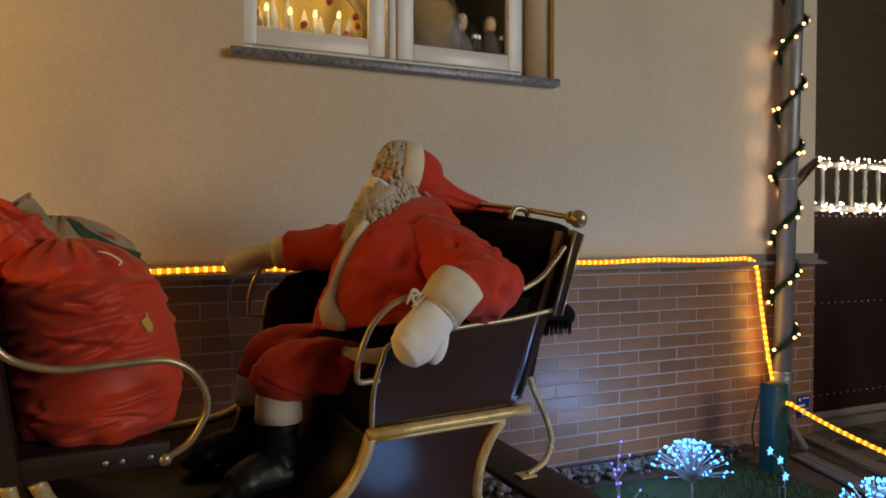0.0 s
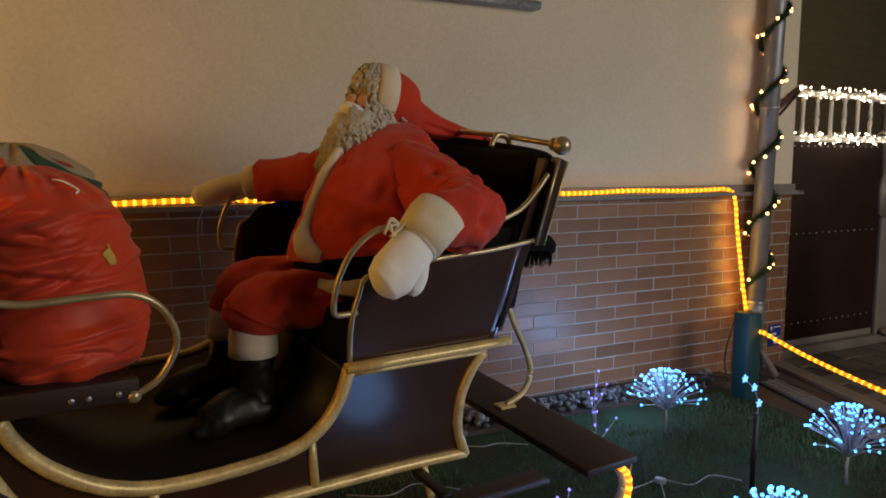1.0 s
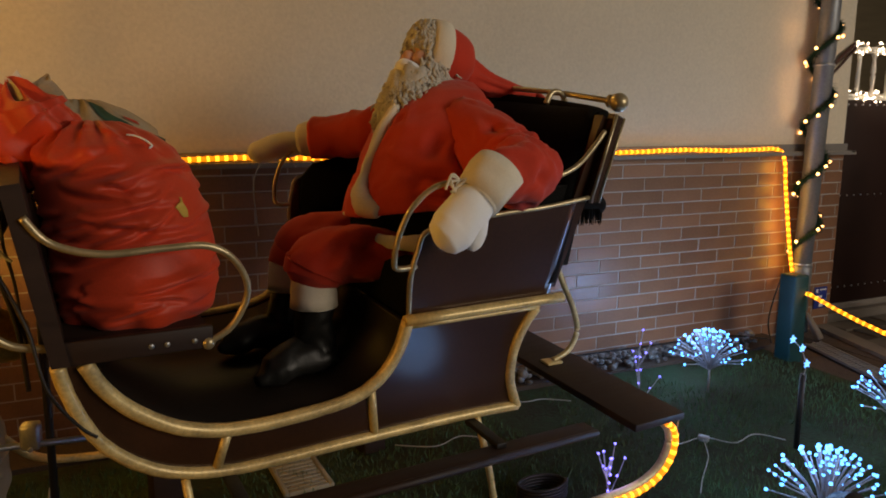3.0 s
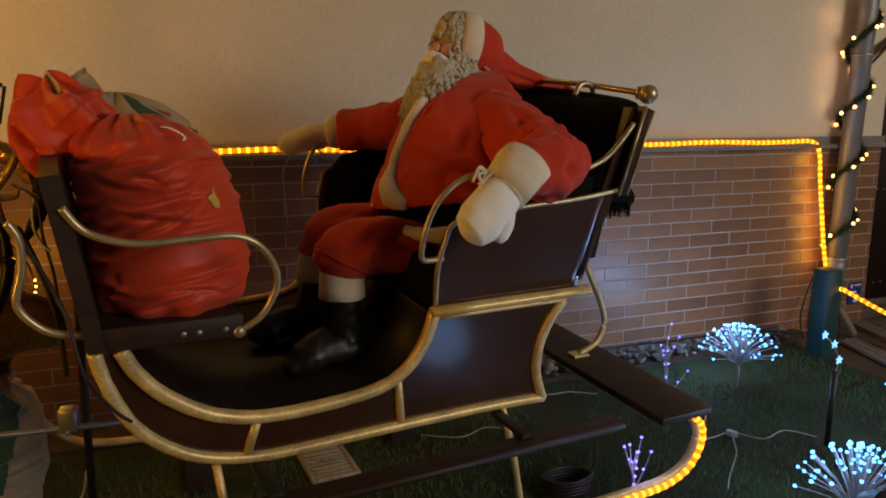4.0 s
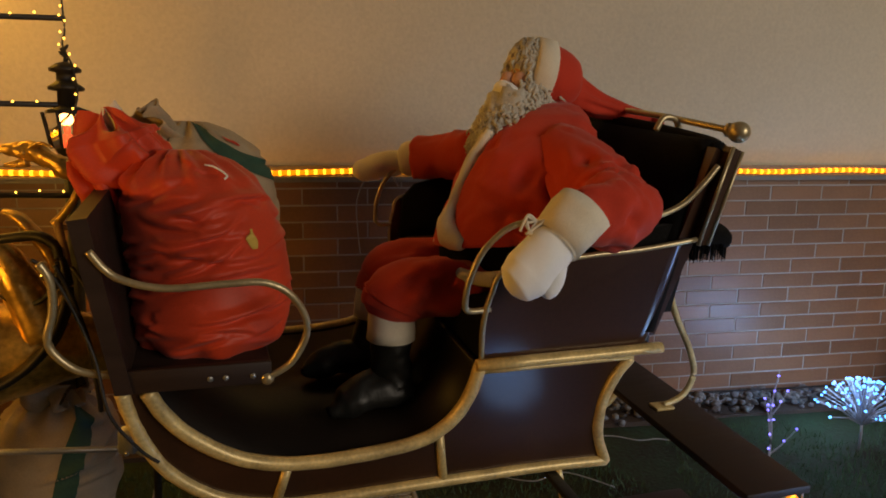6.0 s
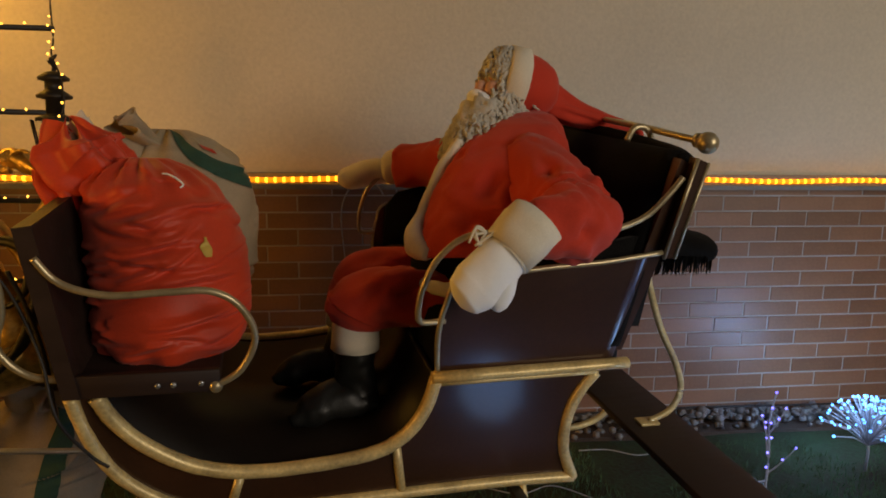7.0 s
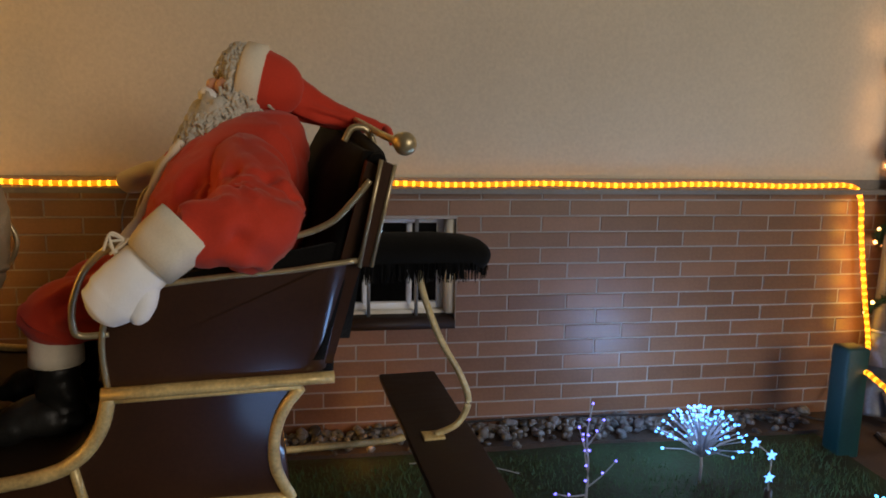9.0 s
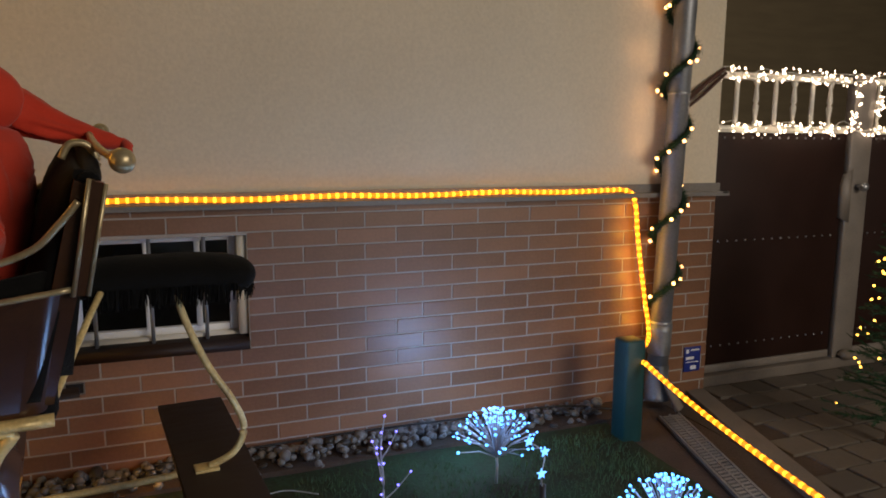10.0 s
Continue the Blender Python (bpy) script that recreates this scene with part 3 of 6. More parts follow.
for z in (1.30, 1.46, 1.72, 1.98, 2.22):
    lamp("garland_glow", "POINT", (3.452, 3.425, z), (0, 0, 0), 0.11, (1.0, 0.50, 0.20), 0.025)

# ---- rope lights ----


def rope_light(name, line, label, per=0.034, r=0.0096):
    ob = tagged(new(name), label, "rope light", "amber rope lights")
    bm = bmesh.new()
    sweep(bm, line, r, 8)
    part("tube", bm, AMBER, ob)
    bm = bmesh.new()
    left = 0.0
    for a, b in zip(line, line[1:]):
        d = (b - a).length
        way = (b - a).normalized()
        while left < d:
            c = a.lerp(b, left / d)
            h = per * rnd.uniform(0.20, 0.30)
            sweep(bm, [c - way * h, c - way * h * 0.7, c + way * h * 0.7, c + way * h], [r * 0.5, r * 1.07, r * 1.07, r * 0.5], 8)
            left += per
        left -= d
    tagged(part("diode_chain", bm, AMBERDOT, ob, "row of bright amber diodes"), kind="stuff")
    return ob


line = [Vector((XL + 0.15 * k, WALL - 0.026, 1.074 + 0.004 * math.sin(k * 1.3))) for k in range(int((3.33 - XL) / 0.15) + 1)]
line += spline([(3.345, WALL - 0.026, 1.076), (3.405, WALL - 0.035, 1.060), (3.428, WALL - 0.045, 0.99), (3.438, WALL - 0.05, 0.88), (3.462, WALL - 0.06, 0.70), (3.492, WALL - 0.065, 0.53), (3.510, WALL - 0.08, 0.39), (3.44, 3.34, 0.345), (3.26, 3.22, 0.335), (3.235, 3.07, 0.355)], 6)
line += spline([(3.23, 3.06, 0.352), (3.225, 2.80, 0.29), (3.22, 2.40, 0.225), (3.21, 2.0, 0.185), (3.20, 1.5, 0.16)], 8)
for x, z in ((3.385, 0.97), (3.395, 0.86), (3.408, 0.75), (3.424, 0.64), (3.440, 0.53), (3.455, 0.42)):
    lamp("rope_light_glow", "POINT", (x, WALL - 0.070, z), (0, 0, 0), 0.27, (1.0, 0.50, 0.04), 0.03)
rope_light("rope_light", line, "amber rope light along the ledge and down to the post")

# ---- the sleigh ----
S = SET @ pose(0, 1.8, 0, 0, 0, 12) @ pose(0, 0, 0, 6, 0, 0)
MID = 0.456
sleigh = thing("sleigh", S, "dark brown wooden sleigh with gold-painted trim and brass rails", "sleigh")


def near(u, z, out=0.0):
    return Vector((u, 0.102 - 0.106 * z - out, z))


def far(u, z, out=0.0):
    return Vector((u, 2 * MID - (0.102 - 0.106 * z) + out, z))


BOT = [(0.040, 0.690), (0.050, 0.643), (0.074, 0.571), (0.112, 0.502), (0.170, 0.444), (0.237, 0.404), (0.334, 0.378), (0.444, 0.372), (0.723, 0.378), (0.989, 0.380), (1.172, 0.374)]
INN = [(0.086, 0.690), (0.116, 0.631), (0.172, 0.567), (0.256, 0.510), (0.359, 0.480), (0.496, 0.478), (0.642, 0.495), (0.716, 0.530), (0.765, 0.594), (0.791, 0.685)]
REAR = [(1.188, 0.674), (1.148, 0.612), (1.130, 0.530), (1.138, 0.450), (1.172, 0.374)]
UPP = [(0.790, 0.700), (0.785, 0.792), (0.797, 0.864), (0.829, 0.918), (1.009, 0.945), (1.156, 0.957), (1.305, 0.978)]
def flat2(pts, per=5):
    return [(p.x, p.y) for p in spline([(a, b, 0) for a, b in pts], per)]
bot, inn, rear, upp = flat2(BOT), flat2(INN), flat2(REAR), flat2(UPP)
for side in (near, far):
    s = 1 if side is near else -1
    bm = bmesh.new()
    plate(bm, [side(*p) for p in bot + rear[::-1][1:] + inn[::-1]], (0, 0.014 * s, 0))
    panel = part("lower_side", bm, SLEIGH, sleigh, smooth=False)
    bm = bmesh.new()
    ROLL = 0.058
    plate(bm, [side(*p, 0.004) for p in upp[:-1] + [(1.305 - ROLL, 0.972), (1.256 - ROLL, 0.706)]], (0, 0.014 * s, 0))
    shell = part("upper_side", bm, SLEIGH, sleigh, smooth=False)
    bm = bmesh.new()
    rows = []
    for j in range(9):
        z = 0.706 + 0.272 * j / 8
        ub = 1.256 + 0.049 * j / 8 - ROLL
        rows.append([bm.verts.new(side(ub + ROLL * math.sin(a), z - 0.006 * (j == 8), 0.0045) + Vector((0, s * ROLL * 1.2 * (1 - math.cos(a)), 0))) for a in [math.radians(11 * k) for k in range(11)]])
    for a, b in zip(rows, rows[1:]):
        for k in range(10):
            bm.faces.new((a[k], a[k + 1], b[k + 1], b[k]))
    part("rolled_end", bm, SLEIGH, shell)
    for nm, pts, r in (("lower_trim", bot, 0.0142), ("inner_trim", inn, 0.0162), ("rear_trim", rear, 0.0140)):
        bm = bmesh.new()
        sweep(bm, [side(*p, 0.003) for p in pts], r, 10, wob=0.0012, freq=40)
        part(nm, bm, GOLD, sleigh, "worn gold-painted trim")
    for a, b in (((0.362, 0.478), (0.336, 0.379)), ((0.706, 0.520), (0.728, 0.380))):
        bm = bmesh.new()
        sweep(bm, [side(*a, 0.002), side(*b, 0.002)], 0.011, 8)
        part("strut", bm, GOLD, sleigh)
    bm = bmesh.new()
    sweep(bm, [side(u, 0.691 + 0.018 * (u - 0.79), 0.013) for u in (0.778, 0.9, 1.0, 1.1, 1.2, 1.262)], 0.017, 12, flat=0.8, wob=0.001, freq=40)
    part("seat_rail", bm, GOLD, sleigh)
    bm = bmesh.new()
    sweep(bm, [side(u, 0.672 + 0.014 * (u - 0.79), 0.008) for u in (0.80, 0.9, 1.0, 1.1, 1.19)], 0.007, 8)
    part("seat_rail_bead", bm, GOLD, sleigh)
    bm = bmesh.new()
    sweep(bm, [side(*p, 0.006) for p in upp], 0.0065, 8)
    part("upper_trim", bm, BRASS, sleigh)
    bm = bmesh.new()
    plate(bm, [side(*p, 0.012) for p in ((1.308, 0.965), (1.333, 0.965), (1.372, 1.19), (1.345, 1.20))], (0, 0.03 * s, 0))
    post = part("back_post", bm, SLEIGH, sleigh, smooth=False)
    for a, b in (((1.308, 0.965), (1.345, 1.20)), ((1.335, 0.965), (1.374, 1.19))):
        bm = bmesh.new()
        sweep(bm, [side(*a, 0.0125), side(*b, 0.0125)], 0.0045, 8, wob=0.0012, freq=50)
        part("gilt_edge", bm, BRASS, post)
    # curved arm rails
    bm = bmesh.new()
    end = side(0.80, 0.825, 0.0)
    sweep(bm, spline([end, side(0.748, 0.825, 0.004), side(0.736, 0.850, 0.008), side(0.743, 0.910, 0.008), side(0.776, 0.980, 0.008), side(0.85, 1.027, 0.006), side(1.0, 1.022, 0.004), side(1.15, 1.030, 0.004), side(1.24, 1.060, 0.004), side(1.29, 1.11, 0.004), side(1.325, 1.155, 0.0)], 7), 0.0072, 8)
    part("arm_rail", bm, BRASS, sleigh, "bent brass arm rail")
    bm = bmesh.new()
    sweep(bm, spline([side(0.003, 0.985, -0.004), side(0.044, 0.935, 0.0), side(0.125, 0.912, 0.012), side(0.233, 0.916, 0.014), side(0.314, 0.915, 0.014), side(0.368, 0.880, 0.014), side(0.396, 0.812, 0.014), side(0.366, 0.738, 0.014), side(0.318, 0.706, 0.014)], 7), 0.0075, 8)
    ball(bm, side(0.316, 0.704, 0.012), 0.015, seg=10)
    part("front_arm_rail", bm, BRASS, sleigh, "bent brass arm rail")
# dash, floor and riser
bm = bmesh.new()
strip(bm, [near(u, z, -0.012) for u, z in inn], (0, 2 * MID - 0.145, 0), -0.010)
part("floor_board", bm, FLOORING, sleigh, "dark worn floor lining")
bm = bmesh.new()
strip(bm, [near(u, z, -0.012) for u, z in bot + rear[::-1][1:]], (0, 2 * MID - 0.145, 0), 0.008)
part("underside", bm, SLEIGH, sleigh)
# front seat with its back board
bm = bmesh.new()
box(bm, (0.030, 0.012, 0.700), (0.325, 2 * MID - 0.012, 0.728), 0.004)
box(bm, (0.030, 0.008, 0.694), (0.325, 0.026, 0.742), 0.003)
front_seat = part("front_seat", bm, DARKWOOD, sleigh)
for u in (0.235, 0.205, 0.288):
    bm = bmesh.new()
    ball(bm, (u, 0.007, 0.714), 0.006, seg=8, squash=(1, 0.5, 1))
    part("bolt", bm, STEEL, front_seat)
bm = bmesh.new()
plate(bm, [(0.030, 0.006, 0.695), (0.062, 0.006, 0.695), (0.004, 0.006, 1.045), (-0.030, 0.006, 1.040)], (0, 2 * MID - 0.012, 0))
part("front_back_board", bm, DARKWOOD, sleigh, smooth=False)
# main seat
bm = bmesh.new()
box(bm, (0.80, 0.055, 0.66), (1.27, 2 * MID - 0.055, 0.80), 0.03)
part("seat_cushion", bm, VELVET, sleigh, "black velvet cushion")
bm = bmesh.new()
plate(bm, [near(1.215, 0.72, -0.02), near(1.262, 0.72, -0.02), near(1.365, 1.175, -0.012), near(1.32, 1.195, -0.012)], (0, 2 * MID - 0.07, 0))
part("seat_back", bm, SLEIGH, sleigh, smooth=False)
bm = bmesh.new()
rows = []
for i in range(25):
    v = 0.02 + (2 * MID - 0.04) * i / 24
    ring = []
    for j in range(15):
        z = 0.74 + 0.47 * j / 14
        puff = 0.045 * (1 - abs(2 * i / 24 - 1) ** 6) * (1 - abs(2 * j / 14 - 1) ** 6) + 0.006 * noise.noise(Vector((v * 9, z * 9, 0)))
        ring.append(bm.verts.new((1.205 + (z - 0.72) * 0.235 - puff, v, z)))
    for j in range(14, -1, -1):
        z = 0.74 + 0.47 * j / 14
        ring.append(bm.verts.new((1.235 + (z - 0.72) * 0.235, v, z)))
    rows.append(ring)
for a, b in zip(rows, rows[1:]):
    for k in range(30):
        bm.faces.new((a[k], a[(k + 1) % 30], b[(k + 1) % 30], b[k]))
for r in (rows[0], rows[-1]):
    bm.faces.new(r)
part("back_cushion", bm, VELVET, sleigh, "padded black velvet back")
for v in (0.045, 2 * MID - 0.045):
    bm = bmesh.new()
    plate(bm, [(0.825, v, 0.78), (1.30, v, 0.78), (1.33, v - 0.01, 1.02), (0.86, v - 0.01, 0.925)] if v < MID else [(0.812, v, 0.74), (1.30, v, 0.74), (1.34, v, 1.08), (1.0, v, 1.00), (0.86, v, 0.965), (0.822, v, 0.92)], (0, 0.022, 0))
    part("side_cushion", bm, VELVET, sleigh)
bm = bmesh.new()
sweep(bm, spline([(1.345, 0.01, 1.186), (1.350, 0.10, 1.198), (1.352, MID, 1.212), (1.350, 2 * MID - 0.10, 1.198), (1.345, 2 * MID - 0.01, 1.186)], 6), 0.022, 10)
part("back_roll", bm, VELVET, sleigh, "black velvet roll")
# push bar with ball ends
bm = bmesh.new()
sweep(bm, spline([(1.395, 0.045, 1.232), (1.378, 0.12, 1.238), (1.366, 0.25, 1.246), (1.364, MID, 1.250), (1.366, 0.66, 1.246), (1.378, 0.79, 1.238), (1.395, 0.87, 1.232)], 6), 0.0085, 10)
bar = part("push_bar", bm, BRASS, sleigh)
for v in (0.025, 2 * MID - 0.025):
    bm = bmesh.new()
    ball(bm, (1.408, v, 1.229), 0.026, seg=16)
    sweep(bm, [(1.400, v + (0.03 if v < MID else -0.03), 1.232), (1.403, v + (0.018 if v < MID else -0.018), 1.231)], 0.018, 14)
    part("ball_end", bm, BRASS, bar, "turned ball of dull brass")
for v in (0.20, 2 * MID - 0.20):
    bm = bmesh.new()
    sweep(bm, spline([(1.345, v, 1.16), (1.370, v, 1.205), (1.352, v, 1.244), (1.318, v, 1.246), (1.300, v, 1.215)], 6), 0.008, 8)
    part("bar_bracket", bm, BRASS, bar)
# groom's saddle, its bracket and the footboard
bm = bmesh.new()
sweep(bm, spline([(1.30, MID, 0.872), (1.40, MID, 0.880), (1.55, MID, 0.882), (1.66, MID, 0.878), (1.735, MID, 0.868), (1.762, MID, 0.860)], 5), [0.085, 0.098, 0.10, 0.10, 0.09, 0.05], 20, flat=0.52, wob=0.004, freq=30)
saddle = part("saddle", bm, VELVET, sleigh, "black plush footman's saddle")
bm = bmesh.new()
for k in range(620):
    t = k / 620
    if t < 0.42:
        p = Vector((1.34 + 0.33 * t / 0.42, MID - 0.096, 0.868))
    elif t < 0.58:
        a = (t - 0.42) / 0.16 * math.pi
        p = Vector((1.67 + 0.092 * math.sin(a), MID - 0.096 * math.cos(a), 0.866))
    else:
        p = Vector((1.67 - 0.33 * (t - 0.58) / 0.42, MID + 0.096, 0.868))
    q = p + Vector((rnd.gauss(0, 0.004), rnd.gauss(0, 0.004), -rnd.uniform(0.040, 0.060)))
    w = Vector((rnd.gauss(0, 1), rnd.gauss(0, 1), 0)).normalized() * 0.003
    bm.faces.new([bm.verts.new(x) for x in (p - w, p + w, q + w * 0.4, q - w * 0.4)])
tagged(part("fringe", bm, VELVET, saddle, smooth=False), kind="stuff")
bm = bmesh.new()
sweep(bm, spline([(1.568, MID, 0.860), (1.572, MID, 0.775), (1.636, MID, 0.612), (1.711, MID, 0.482), (1.743, MID, 0.390), (1.712, MID, 0.316), (1.640, MID, 0.284)], 8), 0.0105, 10)
bracket = part("saddle_bracket", bm, GOLD, sleigh, "curved gold-painted iron bracket")
bm = bmesh.new()
box(bm, (1.600, MID - 0.025, 0.277), (1.668, MID + 0.025, 0.286), 0.002)
part("bracket_foot", bm, GOLD, bracket)
bm = bmesh.new()
sweep(bm, spline([(1.262, 0.10, 0.71), (1.30, 0.20, 0.765), (1.345, 0.31, 0.83), (1.37, 0.36, 0.865)], 6), 0.0085, 8)
part("saddle_stay", bm, GOLD, sleigh)
bm = bmesh.new()
box(bm, (1.556, -0.045, 0.252), (1.772, 0.957, 0.276), 0.003)
board = part("footboard", bm, DARKWOOD, sleigh, "dark stained footboard")
# runners with their legs and steps
for v, vs in ((0.0, -0.095), (2 * MID, 2 * MID + 0.095)):
    bm = bmesh.new()
    sweep(bm, spline([(1.700, v, 0.250), (1.752, v, 0.205), (1.768, v, 0.140), (1.730, v, 0.065), (1.640, v, 0.026), (1.50, v, 0.018), (1.2, v, 0.018), (0.6, v, 0.018), (0.2, v, 0.020), (0.0, v, 0.05), (-0.10, v, 0.14)], 7), 0.013, 10)
    runner = part("runner", bm, GOLD, sleigh)
    for u0, u1 in ((0.27, 0.30), (1.035, 1.10)):
        bm = bmesh.new()
        sweep(bm, spline([(u0, 0.06 if v < MID else 2 * MID - 0.06, 0.375), (u0 + 0.01, v, 0.25), (u1, v, 0.02)], 5), 0.010, 8)
        part("leg", bm, GOLD, sleigh)
    bm = bmesh.new()
    box(bm, (0.16, vs - 0.028, 0.338), (1.315, vs + 0.028, 0.352), 0.004)
    sweep(bm, [(0.16, vs - 0.03, 0.345), (1.315, vs - 0.03, 0.345)], 0.010, 8)
    step = part("running_board", bm, DARKWOOD, sleigh)
    for u in (0.35, 1.0):
        bm = bmesh.new()
        box(bm, (u, min(vs, 0.06 if v < MID else 2 * MID - 0.06), 0.352), (u + 0.03, max(vs, 0.06 if v < MID else 2 * MID - 0.06), 0.366), 0.002)
        part("step_bracket", bm, BLACK, step)
# rope light round the near runner's tail
pts = [S @ Vector(p) for p in ((1.712, -0.014, 0.246), (1.766, -0.014, 0.205), (1.784, -0.014, 0.138), (1.742, -0.014, 0.055), (1.645, -0.014, 0.012), (1.50, -0.016, 0.006), (1.30, -0.016, 0.004))]
rope_light("rope_light", spline(pts, 7), "amber rope light bent round the sleigh runner's tail", 0.03)
pts = [S @ Vector(p) for p in ((0.88, 2 * MID + 0.03, 0.30), (0.7, 2 * MID + 0.03, 0.33), (0.4, 2 * MID + 0.03, 0.33), (0.15, 2 * MID + 0.03, 0.36))]
rope_light("rope_light", spline(pts, 7), "amber rope light along the sleigh's wall side", 0.055)
lamp("rope_light_glow", "POINT", (1.23, 3.24, 0.12), (0, 0, 0), 0.48, (1.0, 0.42, 0.06), 0.05)
# timber props under both runners; their dark colour stands in for shade
for u, v in ((0.35, 2 * MID), (1.12, 2 * MID), (0.35, 0.0), (1.35, 0.0)):
    p = S @ Vector((u, v, 0.006))
    bm = bmesh.new()
    box(bm, (-0.045, -0.035, 0.0), (0.045, 0.035, p.z), 0.004)
    ob = tagged(finish("timber_block", bm, DARKWOOD), "timber block under the sleigh runner, coloured dark in place of shade", "timber block", "blocks under the runner")
    ob.matrix_world = pose(p.x, p.y, 0, 0, 0, 14)

# ---- the seated doll: one mesh ----
bm = bmesh.new()
R_, W_, B_, K_, L_, V_, C_ = range(7)   # red, white, beard, skin, boot, belt, cream


def crease_lines(count, seed, lo, hi, aim, spread, length):
    """Creases as short lines in a box, running roughly along aim."""
    r = random.Random(seed)
    lines = []
    for _ in range(count):
        a = Vector([r.uniform(p, q) for p, q in zip(lo, hi)])
        d = (Vector(aim) + Vector([r.gauss(0, spread) for _ in range(3)])).normalized()
        lines.append((a, a + d * r.uniform(*length), r.uniform(0.010, 0.022), r.uniform(0.4, 1.0)))
    return lines


def creased(p, n, lines):
    """Sharp valleys with a soft swell beside them, on a surface with the normal n."""
    v = 0.0
    for a, b, w, k in lines:
        ab = b - a
        t = max(0.0, min(1.0, (p - a).dot(ab) / ab.length_squared))
        off = p - (a + ab * t)
        deep = off.dot(n)
        if abs(deep) > 0.10:
            continue
        d = (off - n * deep).length
        if d < 0.06:
            fade = math.sin(math.pi * (0.08 + 0.84 * t))
            v += k * fade * (-math.exp(-(d / w) ** 2) + 0.75 * math.exp(-((d - 2.2 * w) / (1.5 * w)) ** 2))
    return v


def felt(p, amount):
    """How far stiff felt stands out at a point: broad planes, parted by a few folds."""
    return amount * (0.8 * noise.noise(p * 3.6) + 1.1 * facet(p, 5.5, 1.0) - 0.8 * facet(p, 9.0, 4.0))


COAT = crease_lines(9, 4, (0.86, 2.05, 1.08), (1.02, 2.12, 1.24), (0.25, -0.1, -1.0), 0.35, (0.06, 0.14))
COAT += crease_lines(7, 9, (0.76, 2.05, 0.94), (1.00, 2.14, 1.10), (1.0, -0.1, -0.35), 0.35, (0.06, 0.15))
COAT += crease_lines(6, 12, (1.02, 2.05, 1.00), (1.14, 2.16, 1.22), (0.4, -0.3, -1.0), 0.3, (0.06, 0.13))
JACKET = [(0.955, 0.935, 2.32, 0.165, 0.185), (0.932, 0.925, 2.32, 0.200, 0.215), (0.922, 0.925, 2.32, 0.210, 0.226), (0.930, 0.930, 2.32, 0.215, 0.230), (0.965, 0.936, 2.32, 0.212, 0.230), (1.02, 0.948, 2.32, 0.205, 0.226), (1.09, 0.962, 2.32, 0.199, 0.218), (1.16, 0.985, 2.325, 0.180, 0.205), (1.22, 1.010, 2.335, 0.148, 0.180), (1.265, 1.030, 2.345, 0.112, 0.140), (1.295, 1.040, 2.36, 0.078, 0.095), (1.31, 1.04, 2.37, 0.04, 0.04)]
rings, cols = [], [[row[c] for row in JACKET] for c in range(5)]
for g in np.linspace(0, len(JACKET) - 1, 84):
    z, cx, cy, hx, hy = (float(np.interp(g, range(len(JACKET)), c)) for c in cols)
    ring = []
    for k in range(132):
        a = 2 * math.pi * k / 132
        d = Vector((math.copysign(abs(math.cos(a)) ** 0.88, math.cos(a)) * hx, math.copysign(abs(math.sin(a)) ** 0.88, math.sin(a)) * hy, 0))
        p = Vector((cx, cy, z - 0.016 * math.cos(2 * a) * max(0.0, 1 - abs(z - 0.93) * 12))) + d
        ring.append(bm.verts.new(p + d.normalized() * (felt(p, 0.028) + 0.020 * creased(p, d.normalized(), COAT))))
    rings.append(ring)
for a, b in zip(rings, rings[1:]):
    for k in range(132):
        bm.faces.new((a[k], a[(k + 1) % 132], b[(k + 1) % 132], b[k])).material_index = R_
bm.faces.new(rings[-1]).material_index = R_
# wide black belt, cream skirt hem below it, cream jacket trim
sweep(bm, [(0.915, 2.32, 0.82), (0.915, 2.32, 0.85), (0.92, 2.32, 0.90), (0.925, 2.32, 0.95)], [0.180, 0.194, 0.192, 0.180], 48, V_, flat=1.10, up=(0, 1, 0), wob=0.006, freq=9)
sweep(bm, spline([(0.745, 2.10, 0.868), (0.785, 2.085, 0.858), (0.85, 2.075, 0.853), (0.96, 2.085, 0.862)], 6), [0.008, 0.015, 0.017, 0.014], 12, C_, flat=1.3, wob=0.004, freq=20)
sweep(bm, spline([(0.850, 2.26, 1.22), (0.798, 2.25, 1.14), (0.772, 2.245, 1.075), (0.752, 2.235, 1.03), (0.734, 2.215, 0.985), (0.736, 2.18, 0.950), (0.765, 2.14, 0.930)], 6), [0.014, 0.018, 0.017, 0.016, 0.024, 0.032, 0.016], 14, C_, wob=0.004, freq=18)
# near arm: wide felt sleeve, stiff turned-back cuff, mitten
SLEEVE = crease_lines(9, 21, (1.04, 1.84, 1.00), (1.17, 1.97, 1.14), (-0.9, -0.35, -0.4), 0.35, (0.05, 0.11))
SLEEVE += crease_lines(7, 25, (1.00, 1.98, 1.05), (1.18, 2.12, 1.24), (0.5, -0.7, -0.6), 0.35, (0.05, 0.12))
arm = spline([(1.000, 2.24, 1.190), (1.035, 2.14, 1.150), (1.058, 2.05, 1.100), (1.075, 1.985, 1.062), (1.086, 1.925, 1.040), (1.048, 1.878, 1.036), (0.985, 1.835, 1.038), (0.966, 1.825, 1.038)], 10)
for i, ring in enumerate(sweep(bm, arm, [0.060, 0.082, 0.088, 0.086, 0.080, 0.075, 0.068, 0.060], 84, R_)):
    for v in ring:
        d = (v.co - arm[i]).normalized()
        v.co += d * (felt(v.co, 0.024) + 0.017 * creased(v.co, d, SLEEVE))
